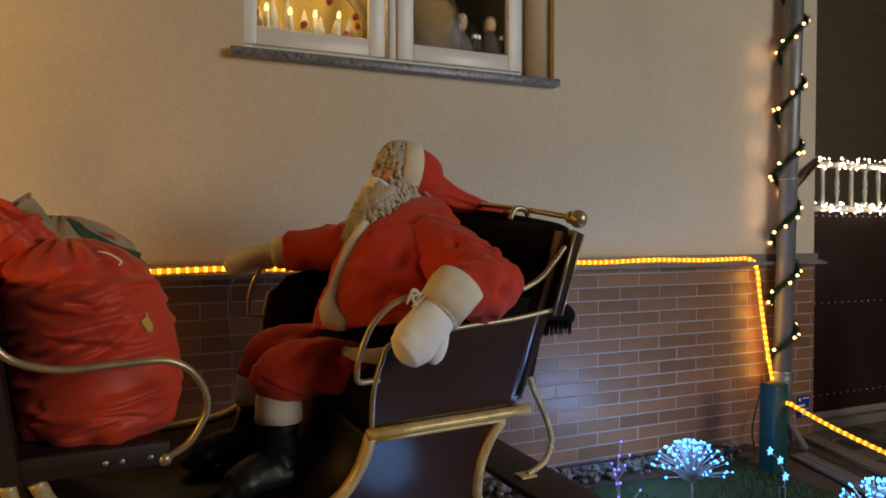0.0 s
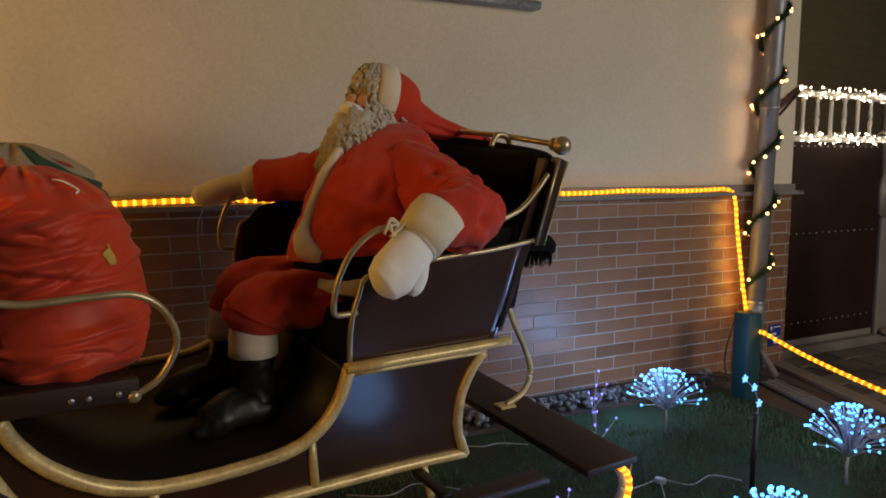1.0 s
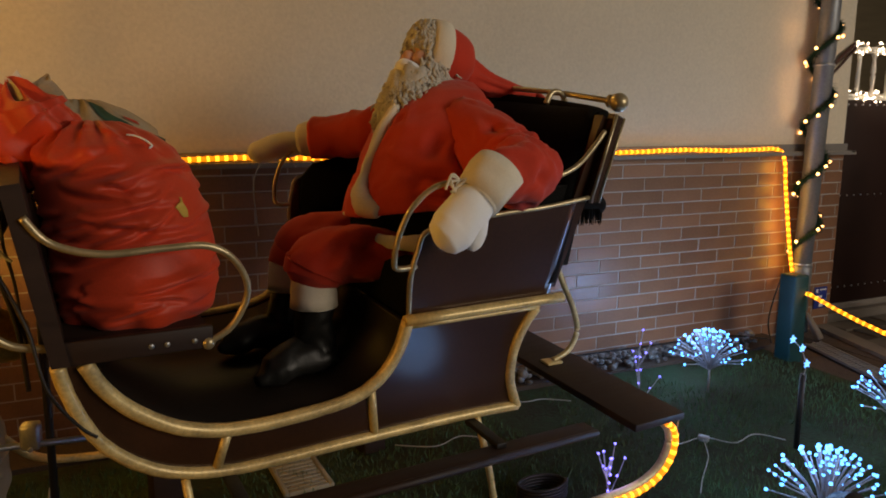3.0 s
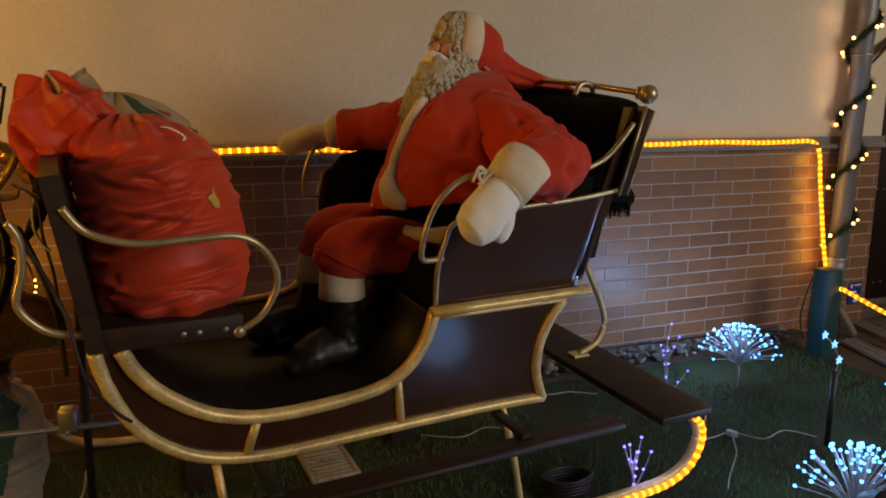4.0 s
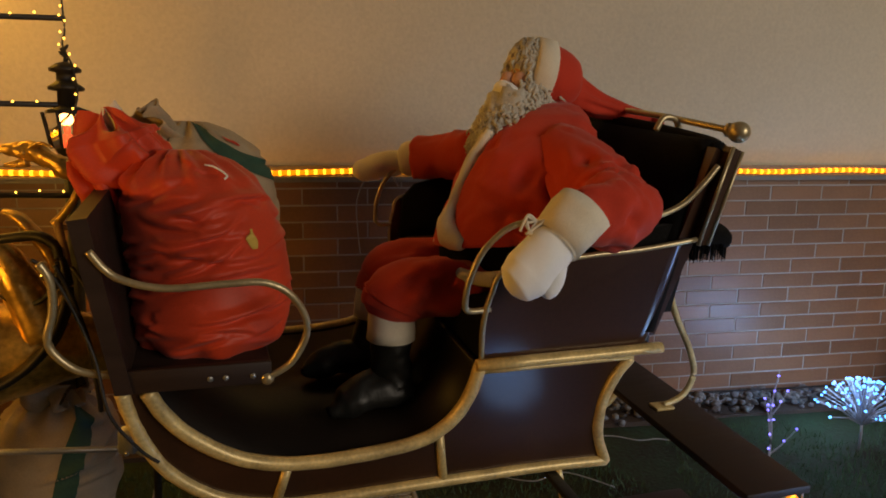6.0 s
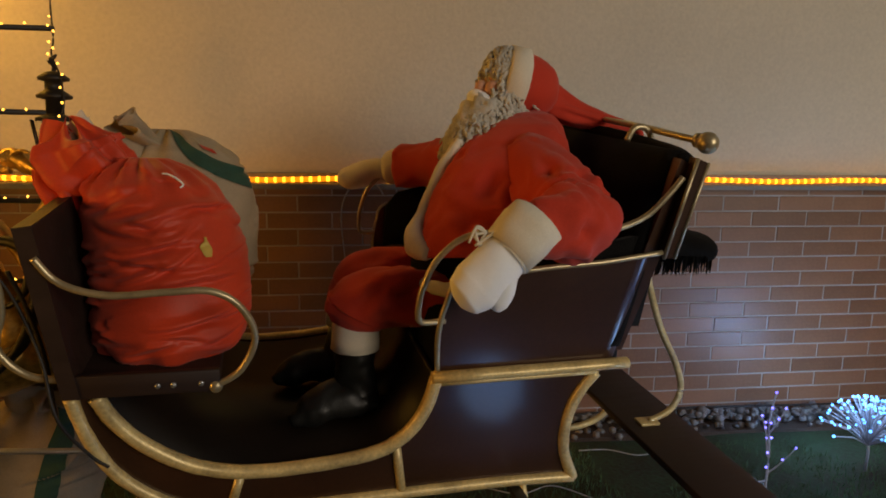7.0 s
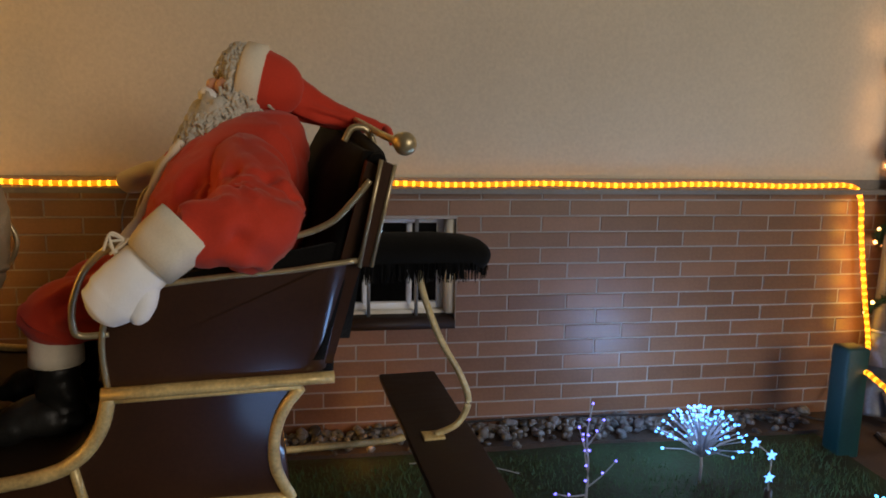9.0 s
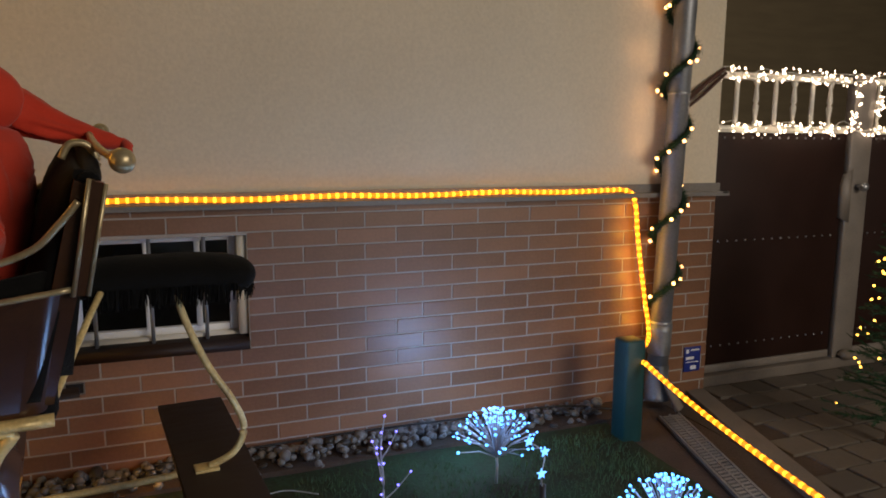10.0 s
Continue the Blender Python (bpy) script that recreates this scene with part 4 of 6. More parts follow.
A, B = Vector((0.980, 1.832, 1.050)), Vector((0.912, 1.802, 0.984))
sweep(bm, [A.lerp(B, k) for k in (0.12, 0.0, 0.02, 0.3, 0.6, 0.97, 1.0, 0.93)], [0.058, 0.064, 0.067, 0.065, 0.062, 0.058, 0.055, 0.046], 40, C_, wob=0.006, freq=12)
sweep(bm, spline([(0.935, 1.812, 1.012), (0.905, 1.800, 0.980), (0.878, 1.793, 0.950), (0.850, 1.788, 0.922), (0.826, 1.784, 0.902), (0.812, 1.782, 0.892)], 7), [0.046, 0.050, 0.055, 0.056, 0.046, 0.014], 32, W_, flat=0.85, up=(0, 1, 0), wob=0.004, freq=14)
sweep(bm, spline([(0.912, 1.790, 0.945), (0.908, 1.786, 0.912), (0.898, 1.784, 0.886), (0.893, 1.784, 0.872)], 6), [0.026, 0.024, 0.020, 0.008], 18, W_)
# far arm
sweep(bm, spline([(0.96, 2.47, 1.18), (0.88, 2.60, 1.160), (0.79, 2.70, 1.145), (0.69, 2.76, 1.138)], 8), [0.085, 0.085, 0.078, 0.074], 30, R_, wob=0.012, freq=11, fold=0.007)
sweep(bm, spline([(0.715, 2.755, 1.140), (0.650, 2.785, 1.130)], 5), [0.058, 0.064, 0.058], 20, C_, wob=0.008, freq=24)
# far mitten: cream in place of white, the shade put into its colour
sweep(bm, spline([(0.66, 2.785, 1.13), (0.61, 2.80, 1.118), (0.55, 2.815, 1.10), (0.50, 2.825, 1.086), (0.478, 2.83, 1.076)], 5), [0.045, 0.054, 0.058, 0.046, 0.014], 20, C_, flat=0.8, wob=0.006, freq=18)
# legs, boots
for k, (hip, knee, cuff, ankle, toe) in enumerate((((0.90, 2.20, 0.805), (0.595, 2.122, 0.818), (0.585, 2.120, 0.728), (0.585, 2.130, 0.575), (0.445, 2.07, 0.530)), ((0.88, 2.44, 0.830), (0.575, 2.34, 0.828), (0.548, 2.345, 0.735), (0.52, 2.35, 0.590), (0.36, 2.30, 0.560)))):
    hip, knee, cuff, ankle, toe = (Vector(p) for p in (hip, knee, cuff, ankle, toe))
    limb = spline([hip, hip.lerp(knee, 0.5) + Vector((0, 0, 0.002)), knee + Vector((0.035, 0, 0.002)), knee + Vector((0.004, 0, -0.030)), cuff + Vector((0.004, 0, 0.036)), cuff + Vector((0.002, 0, 0.030))], 9)
    folds = crease_lines(9, 31 + k, knee + Vector((0.0, -0.09, -0.06)), knee + Vector((0.24, -0.03, 0.07)), (0.8, 0.0, 0.6), 0.4, (0.05, 0.12))
    for i, ring in enumerate(sweep(bm, limb, [0.068, 0.080, 0.086, 0.085, 0.072, 0.052], 66, R_)):
        for v in ring:
            d = (v.co - limb[i]).normalized()
            v.co += d * (felt(v.co, 0.020) + 0.016 * creased(v.co, d, folds))
    sweep(bm, [cuff + Vector((0.0, 0, h)) for h in (0.050, 0.046, 0.02, -0.01, -0.034, -0.037, -0.034)], [0.050, 0.057, 0.059, 0.060, 0.062, 0.059, 0.050], 30, C_, wob=0.003, freq=16)
    sweep(bm, spline([cuff, cuff.lerp(ankle, 0.5), ankle + Vector((0.008, 0, 0))], 8), [0.052, 0.050, 0.054], 28, L_, wob=0.008, freq=16, fold=0.006)
    sweep(bm, spline([ankle + Vector((0.055, 0.01, -0.025)), ankle + Vector((0.012, 0, -0.014)), ankle.lerp(toe, 0.45) + Vector((0, 0, 0.008)), ankle.lerp(toe, 0.8) + Vector((0, 0, -0.002)), toe + Vector((-0.015, -0.006, -0.010))], 7), [0.034, 0.060, 0.056, 0.048, 0.014], 26, L_, flat=0.85, wob=0.008, freq=18, fold=0.004)
sweep(bm, spline([(0.735, 2.36, 0.925), (0.715, 2.36, 0.90), (0.70, 2.34, 0.885)], 4), 0.024, 12, C_, flat=0.5)
# head, face, beard, hat
F = Vector((-0.91, -0.41, 0.05)).normalized()
H = Vector((0.985, 2.372, 1.365))
side_v = F.cross(Vector((0, 0, 1))).normalized()
UP = Vector((0, 0, 1))
ball(bm, H, 0.072, K_, 20, (1, 1, 1.10))
ball(bm, H + F * 0.086 - UP * 0.002, 0.018, K_, 12)
for s in (-1, 1):
    ball(bm, H + F * 0.064 + side_v * 0.028 * s - UP * 0.008, 0.025, K_, 12)
sweep(bm, spline([H + F * 0.082 + side_v * 0.050 - UP * 0.048, H + F * 0.104 - UP * 0.030, H + F * 0.082 - side_v * 0.050 - UP * 0.048], 6), [0.010, 0.018, 0.021, 0.018, 0.010], 12, W_)
ball(bm, H + F * 0.030 - UP * 0.085, 0.075, B_, 36, (1.0, 1.0, 1.1), wob=0.016, freq=42)
ball(bm, H - F * 0.004 + UP * 0.034, 0.074, B_, 26, (1, 1, 0.82), wob=0.016, freq=34)
BEARD = [H + F * 0.045 - UP * 0.06, H + F * 0.085 - UP * 0.115, H + F * 0.120 - UP * 0.170, H + F * 0.140 - UP * 0.215]
sweep(bm, spline(BEARD, 8), [0.074, 0.078, 0.058, 0.016], 40, B_, wob=0.016, freq=42)


def lock(root, down, size, curl=0.0065):
    """One ringlet."""
    a0, pts = rnd.uniform(0, 6.28), []
    x = down.orthogonal().normalized()
    y = down.cross(x).normalized()
    turn = rnd.uniform(8, 14) * rnd.choice((-1, 1))
    for k in range(14):
        t = k / 13
        w = curl * (0.2 + 0.9 * t)
        pts.append(root + down * (size * t) + (x * math.cos(a0 + turn * t) + y * math.sin(a0 + turn * t)) * w)
    sweep(bm, pts, [0.0045, 0.0060, 0.0052, 0.0018], 6, B_)


for k in range(800):
    a, z = rnd.uniform(-2.1, 2.1), rnd.uniform(-0.150, 0.092)
    if z > -0.02:
        a *= 0.72
    if -0.050 < z < 0.034 and abs(a) < 0.66:
        continue
    d = (F * math.cos(a) + side_v * math.sin(a)).normalized()
    r = 0.078 * (math.sqrt(max(0.15, 1 - (z / 0.100) ** 2)) if z > 0 else 1.0)
    root = H + d * r + UP * (z + 0.022) + F * (0.024 if z < -0.03 else 0)
    lock(root - d * 0.004, (-UP + d * 0.02 + Vector((rnd.gauss(0, 0.25), rnd.gauss(0, 0.25), 0))).normalized(), rnd.uniform(0.030, 0.060), 0.0050)
core = spline(BEARD, 10)
for k in range(900):
    t, a = rnd.random() ** 0.8, rnd.uniform(-2.0, 2.0)
    c = core[int(t * (len(core) - 1))]
    d = F * math.cos(a) + side_v * math.sin(a)
    root = c + d * float(np.interp(t, [0, 0.35, 0.7, 1], [0.074, 0.076, 0.058, 0.022])) + UP * 0.016
    lock(root - d * 0.006, (-UP * 0.9 + F * 0.35 + d * 0.02 + side_v * rnd.gauss(0, 0.30)).normalized(), rnd.uniform(0.034, 0.066), 0.0058)
# loose ringlets over the near shoulder
for k in range(26):
    lock(H - side_v * -0.055 - UP * (0.07 + 0.03 * rnd.random()) - F * rnd.uniform(-0.03, 0.04), (Vector((0.8, -0.4, -0.35)) + Vector((rnd.gauss(0, 0.25), rnd.gauss(0, 0.25), rnd.gauss(0, 0.15)))).normalized(), rnd.uniform(0.03, 0.055))
# hood-like hat: broad cream rim, red cone falling over the back of the seat
axis = Vector((0.95, 0.10, -0.22)).normalized()
C = Vector((0.998, 2.376, 1.382))
sweep(bm, [C - axis * 0.034, C - axis * 0.028, C, C + axis * 0.022, C + axis * 0.028], [0.086, 0.097, 0.100, 0.099, 0.090], 36, C_, wob=0.005, freq=14)
HAT = crease_lines(8, 41, (1.04, 2.28, 1.28), (1.20, 2.36, 1.42), (0.85, 0.1, -0.5), 0.3, (0.05, 0.12))
cone = spline([C + axis * 0.01, C + axis * 0.05, (1.068, 2.425, 1.356), (1.118, 2.440, 1.334), (1.180, 2.435, 1.308), (1.270, 2.415, 1.284), (1.345, 2.395, 1.268), (1.368, 2.39, 1.262)], 8)
for i, ring in enumerate(sweep(bm, cone, [0.094, 0.080, 0.066, 0.055, 0.042, 0.028, 0.017, 0.005], 54, R_)):
    for v in ring:
        d = (v.co - cone[i]).normalized()
        v.co += d * (felt(v.co, 0.009) + 0.007 * creased(v.co, d, HAT))
sweep(bm, spline([(1.352, 2.385, 1.268), (1.362, 2.36, 1.252), (1.366, 2.35, 1.225)], 5), [0.012, 0.010, 0.004], 10, R_)
settle(tagged(finish("seated_doll", bm, [RED, FLEECE, WOOL, SKIN, LEATHER, VELVET, FELT]), "large seated doll, red felt suit, grey beard, white mittens, black boots", "doll"))
bm = bmesh.new()
sweep(bm, spline([(0.50, 2.81, 1.03), (0.53, 2.80, 1.07), (0.60, 2.79, 1.075), (0.63, 2.79, 1.04)], 6), 0.003, 8)
sweep(bm, spline([(0.50, 2.81, 1.03), (0.487, 2.81, 0.98), (0.49, 2.81, 0.90), (0.50, 2.83, 0.80)], 6), 0.0025, 6)
settle(tagged(finish("rein", bm, CABLE), "thin pale rein in the doll's mitten", "rein"))
bm = bmesh.new()
for k in range(5):
    a = rnd.uniform(0, 6)
    sweep(bm, spline([(0.872, 1.80, 1.030), (0.865 + 0.02 * math.cos(a), 1.79, 1.030 + 0.02 * math.sin(a)), (0.855 + 0.012 * k - 0.02, 1.79, 1.010 - 0.006 * k)], 5), 0.003, 6)
settle(tagged(finish("cord", bm, FELT), "pale cord tying the mitten to the arm rail", "cord"))

# ---- sacks ----


def sack(bm, base, top, r, idx=0, seed=0.0, lean=0.03, deep=1.0, folds=40, tilt=0.0, spread=(0.03, 0.95)):
    """A full cloth sack with sagging folds, gathered at its top. Returns its surface as a function of the angle and the height."""
    base, top = Vector(base), Vector(top)
    prof = [(0.0, 0.62), (0.03, 0.80), (0.10, 0.93), (0.22, 1.0), (0.40, 1.0), (0.58, 0.98), (0.74, 0.91), (0.87, 0.74), (0.95, 0.50), (1.0, 0.20)]
    fr = random.Random(int(seed * 10) + 3)
    sags = [(fr.uniform(0, 6.283), fr.uniform(*spread), fr.uniform(0.25, 0.75), fr.uniform(0.010, 0.020), fr.uniform(0.5, 1.0), fr.gauss(tilt, 0.05), fr.uniform(-0.03, 0.06)) for _ in range(folds)]

    def surf(a, t):
        k = float(np.interp(t, [p[0] for p in prof], [p[1] for p in prof]))
        c = base.lerp(top, t) + Vector((lean * math.sin(t * 3.1), 0, 0))
        q = Vector((math.cos(a), math.sin(a) * deep, 0))
        p = c + q * r * k
        out = 0.018 * noise.noise(p * 4 + Vector((seed, 3, 1))) + 0.014 * facet(Vector((p.x * 3, p.y * 3, p.z * 6)), 1.6, seed)
        for a0, t0, la, w, dp, sl, bow in sags:
            da = (a - a0 + math.pi) % (2 * math.pi) - math.pi
            if abs(da) < la:
                e = da / la
                dz = (t - t0 - sl * da - bow * e * e) / (w * (1.25 - 0.5 * abs(e)))
                if abs(dz) < 6:
                    out += 0.013 * dp * (1 - e * e) * (-math.exp(-dz * dz) + 0.8 * math.exp(-((dz - 2.2) / 1.6) ** 2))
        out += math.sin(a * 13 + 3 * noise.noise(p * 5)) * max(0, t - 0.78) * 0.07 + math.sin(a * 9 + 2 * noise.noise(p * 6)) * max(0, 0.12 - t) * 0.10
        return p + q * out, q

    grid = [[bm.verts.new(surf(6.28318 * j / 150, i / 109)[0]) for j in range(150)] for i in range(110)]
    for a, b in zip(grid, grid[1:]):
        for k in range(150):
            bm.faces.new((a[k], a[(k + 1) % 150], b[(k + 1) % 150], b[k])).material_index = idx
    bm.faces.new(grid[0]).material_index = idx
    bm.faces.new(grid[-1]).material_index = idx
    return surf


def tuft(bm, line, radii, seed, idx=0, crumple=0.03, flat=1.0, ragged=0.02):
    """The loose gathered end of a sack: deep pleats that open out, and a ragged edge."""
    line = spline(line, 14)
    last = len(line) - 1
    for i, ring in enumerate(sweep(bm, line, radii, 88, idx, flat=flat, up=(0, 1, 0), caps=False)):
        g = i / last
        for k, v in enumerate(ring):
            d = (v.co - line[i]).normalized()
            a = 6.28318 * k / 88
            pleat = math.sin(7 * a + seed + 1.6 * math.sin(2 * a)) * (0.010 + 0.014 * g)
            v.co += d * (pleat + crumple * (facet(v.co, 8.0, seed) - 0.7 * facet(v.co, 15.0, seed + 5)))
            if g > 0.85:
                v.co += (line[i] - line[max(0, i - 2)]).normalized() * ragged * math.sin(5 * a + seed) * (g - 0.85) / 0.15


def printed_band(bm, surf, path, width, lift=0.004):
    """A printed strip lying on a sack's surface along (angle, height) points."""
    pts = spline([(a, t, 0) for a, t in path], 10)
    rows = []
    for i, p in enumerate(pts):
        d = (pts[min(i + 1, len(pts) - 1)] - pts[max(i - 1, 0)]).normalized()
        row = []
        for j in range(7):
            w = width * (j / 6 - 0.5)
            q, out = surf(p.x - d.y * w * 2.2, p.y + d.x * w)
            row.append(bm.verts.new(q + out * lift + Vector((0, 0, lift * 0.5))))
        rows.append(row)
    for a, b in zip(rows, rows[1:]):
        for j in range(6):
            bm.faces.new((a[j], a[j + 1], b[j + 1], b[j]))


bag = thing("red_sack", SET, "full red satin gift sack tied on the front seat", "sack")
bm = bmesh.new()
skin = sack(bm, (0.165, 1.985, 0.720), (0.100, 2.05, 1.160), 0.174, deep=1.06, seed=2.0, folds=64, tilt=0.04, spread=(0.02, 0.80))
part("cloth", bm, SATIN, bag)
bm = bmesh.new()
tuft(bm, [(0.055, 2.06, 1.075), (0.015, 2.06, 1.115), (-0.025, 2.06, 1.145), (-0.045, 2.055, 1.185), (-0.052, 2.05, 1.222)], [0.040, 0.066, 0.088, 0.080, 0.030], 2.0, crumple=0.034, ragged=0.03)
part("tuft", bm, SATIN, bag, "crumpled red gathered end")
bm = bmesh.new()
tuft(bm, [(-0.03, 2.055, 1.01), (-0.055, 2.06, 1.06), (-0.075, 2.06, 1.11), (-0.082, 2.06, 1.15)], [0.030, 0.055, 0.055, 0.030], 7.0, crumple=0.035)
part("flap", bm, SATIN, bag, "crumpled red flap under the knot")
bm = bmesh.new()
tuft(bm, [(-0.045, 2.09, 1.18), (-0.060, 2.09, 1.205), (-0.078, 2.09, 1.222)], [0.022, 0.030, 0.034], 4.0, crumple=0.03, ragged=0.008)
part("lining", bm, FELT, bag, "crumpled pale lining")
bm = bmesh.new()
sweep(bm, spline([skin(a, t)[0] + skin(a, t)[1] * 0.004 for a, t in ((-0.92, 0.93), (-0.84, 0.925), (-0.77, 0.905), (-0.74, 0.88), (-0.80, 0.865))], 6), 0.0022, 6)
part("tie_cord", bm, FLEECE, bag)
bm = bmesh.new()
rows = []
for i in range(9):
    t = 0.535 + 0.095 * i / 8
    w = 0.075 * (0.55 + 0.45 * math.sin(math.pi * min(1.0, i / 6))) * (0.55 if i > 6 else 1.0)
    row = []
    for j in range(5):
        q, out = skin(-0.72 + w * (j / 2 - 1), t)
        row.append(bm.verts.new(q + out * 0.003))
    rows.append(row)
for a, b in zip(rows, rows[1:]):
    for j in range(4):
        bm.faces.new((a[j], a[j + 1], b[j + 1], b[j]))
part("yellow_patch", bm, YELLOW, bag, "small yellow printed bottle shape")
bag2 = thing("burlap_sack", SET, "beige cloth sack with dark green printed band behind the red sack", "sack")
bm = bmesh.new()
skin = sack(bm, (0.075, 2.52, 0.76), (0.005, 2.52, 1.235), 0.190, seed=5.0, folds=30)
part("cloth", bm, BURLAP, bag2)
bm = bmesh.new()
tuft(bm, [(0.0, 2.46, 1.17), (-0.045, 2.40, 1.20), (-0.075, 2.36, 1.225)], [0.030, 0.045, 0.050], 3.0, crumple=0.03)
part("tuft", bm, BURLAP, bag2)
bm = bmesh.new()
printed_band(bm, skin, [(-1.05, 0.985), (-1.05, 0.91), (-0.95, 0.84), (-0.70, 0.78), (-0.40, 0.735), (0.0, 0.70)], 0.12)
part("green_band", bm, GREEN, bag2)
bm = bmesh.new()
printed_band(bm, skin, [(-0.70, 0.90), (-0.58, 0.885), (-0.48, 0.865)], 0.03)
part("red_print", bm, RED, bag2)

# ---- front of the sleigh: bent tube, straps, draw shaft ----
bm = bmesh.new()
sweep(bm, spline([S @ Vector(p) for p in ((-0.084, 0.03, 0.957), (-0.068, 0.03, 0.923), (-0.068, 0.03, 0.867), (-0.081, 0.03, 0.810), (-0.067, 0.03, 0.774), (-0.029, 0.03, 0.741), (0.030, 0.03, 0.727))], 6), 0.0075, 8)
tagged(finish("bent_tube", bm, BRASS), "bent brass tube at the sleigh's front board", "tube")
T = SET.inverted() @ S
for r, pts in ((0.0037, [T @ Vector(p) for p in ((-0.10, 0.05, 0.960), (-0.072, 0.05, 0.934), (-0.042, 0.05, 0.870), (-0.003, 0.02, 0.772), (0.020, 0.0, 0.659), (0.067, 0.02, 0.568), (0.10, 0.03, 0.53))]),
               (0.0053, [T @ Vector(p) for p in ((-0.072, 0.10, 0.934), (-0.045, 0.10, 0.86), (-0.02, 0.10, 0.75), (-0.01, 0.10, 0.62))]),
               (0.0045, [(-0.147, 2.05, 0.89), (-0.114, 2.05, 0.834), (-0.085, 2.05, 0.743), (-0.060, 2.05, 0.651)]),
               (0.0035, [(-0.16, 2.12, 1.0), (-0.102, 2.06, 0.971), (-0.094, 2.06, 0.887), (-0.079, 2.06, 0.804), (-0.071, 2.06, 0.712), (-0.062, 2.06, 0.648)])):
    bm = bmesh.new()
    sweep(bm, spline(pts, 7), r, 6)
    settle(tagged(finish("harness_strap", bm, BLACK), "dark leather harness strap hanging at the sleigh's front", "strap", "harness straps"))
bm = bmesh.new()
sweep(bm, spline([(-0.108, 2.05, 0.953), (-0.109, 2.05, 0.909), (-0.096, 2.05, 0.872), (-0.078, 2.05, 0.854)], 7), 0.0035, 6)
settle(tagged(finish("rein", bm, CABLE), "short pale rein hooked on the front harness", "rein"))
shaft = thing("draw_shaft", SET, "galvanised draw shaft with a clamp ahead of the sleigh", "shaft")
bm = bmesh.new()
sweep(bm, [(-1.3, 2.30, 0.333), (0.12, 2.30, 0.340)], 0.0085, 10)
part("rod", bm, STEEL, shaft)
bm = bmesh.new()
sweep(bm, [(-0.05, 2.42, 0.372), (0.2, 2.42, 0.378)], 0.0085, 10)
part("rod", bm, STEEL, shaft)
bm = bmesh.new()
box(bm, (-0.152, 2.285, 0.325), (-0.106, 2.33, 0.395), 0.008)
ball(bm, (-0.128, 2.284, 0.33), 0.007, seg=8)
part("clamp", bm, STEEL, shaft)

# ---- gilded animal figures, each one plain mesh ----
bm = bmesh.new()
sweep(bm, spline([(-0.13, 2.30, 0.62), (-0.27, 2.22, 0.66), (-0.42, 2.20, 0.64), (-0.62, 2.20, 0.64), (-0.80, 2.20, 0.70)], 6), [0.05, 0.10, 0.135, 0.13, 0.07], 22, wob=0.014, freq=9)
sweep(bm, spline([(-0.255, 2.16, 0.70), (-0.30, 2.15, 0.80), (-0.345, 2.15, 0.90), (-0.41, 2.15, 0.93)], 6), [0.055, 0.048, 0.040, 0.03], 16, wob=0.008, freq=16)
ring = [(-0.363, 2.12, 0.938), (-0.301, 2.12, 0.948), (-0.245, 2.12, 0.951), (-0.209, 2.12, 0.927), (-0.203, 2.12, 0.881), (-0.22, 2.12, 0.826), (-0.257, 2.12, 0.792), (-0.302, 2.12, 0.789), (-0.337, 2.12, 0.81)]
sweep(bm, spline(ring, 6), [0.010, 0.012, 0.013, 0.012, 0.010, 0.008, 0.007, 0.006], 10, 1, wob=0.002, freq=30)
sweep(bm, spline([(-0.188, 2.10, 0.904), (-0.179, 2.10, 0.856), (-0.181, 2.10, 0.80), (-0.205, 2.10, 0.73), (-0.248, 2.10, 0.669), (-0.322, 2.08, 0.609), (-0.42, 2.07, 0.571)], 6), [0.012, 0.020, 0.024, 0.026, 0.026, 0.028, 0.03], 12, 1, flat=0.5, wob=0.004, freq=20)
sweep(bm, spline([(-0.15, 2.13, 1.127), (-0.15, 2.13, 1.079), (-0.165, 2.13, 1.038), (-0.194, 2.13, 0.998), (-0.212, 2.13, 0.978)], 7), [0.002, 0.006, 0.009, 0.010, 0.012], 10, wob=0.002, freq=40)
sweep(bm, spline([(-0.206, 2.13, 0.990), (-0.201, 2.13, 0.952), (-0.196, 2.13, 0.922), (-0.195, 2.14, 0.86), (-0.215, 2.16, 0.78)], 6), [0.012, 0.010, 0.011, 0.013, 0.02], 10, 2, wob=0.002, freq=40)
sweep(bm, spline([(-0.206, 2.13, 0.975), (-0.185, 2.14, 0.968), (-0.165, 2.15, 0.972), (-0.160, 2.15, 0.99)], 6), [0.008, 0.007, 0.006, 0.003], 8, 2)
sweep(bm, spline([(-0.36, 2.20, 1.00), (-0.32, 2.20, 0.984), (-0.288, 2.20, 0.947), (-0.261, 2.20, 0.903), (-0.245, 2.20, 0.856), (-0.252, 2.20, 0.80), (-0.27, 2.20, 0.72)], 7), [0.012, 0.024, 0.026, 0.024, 0.020, 0.026, 0.05], 14, flat=0.55, wob=0.005, freq=26)
for x, y in ((-0.62, 2.14), (-0.62, 2.28), (-0.82, 2.14), (-0.82, 2.28)):
    sweep(bm, spline([(x, y, 0.62), (x + 0.02, y, 0.40), (x - 0.01, y, 0.16), (x, y, -0.11)], 5), [0.06, 0.034, 0.020, 0.026], 12, wob=0.004, freq=18)
settle(tagged(finish("gilded_deer", bm, [GILT, BLACK, RAWWOOD]), "gilded deer figure with a dark collar and curved antlers", "figure"))
bm = bmesh.new()
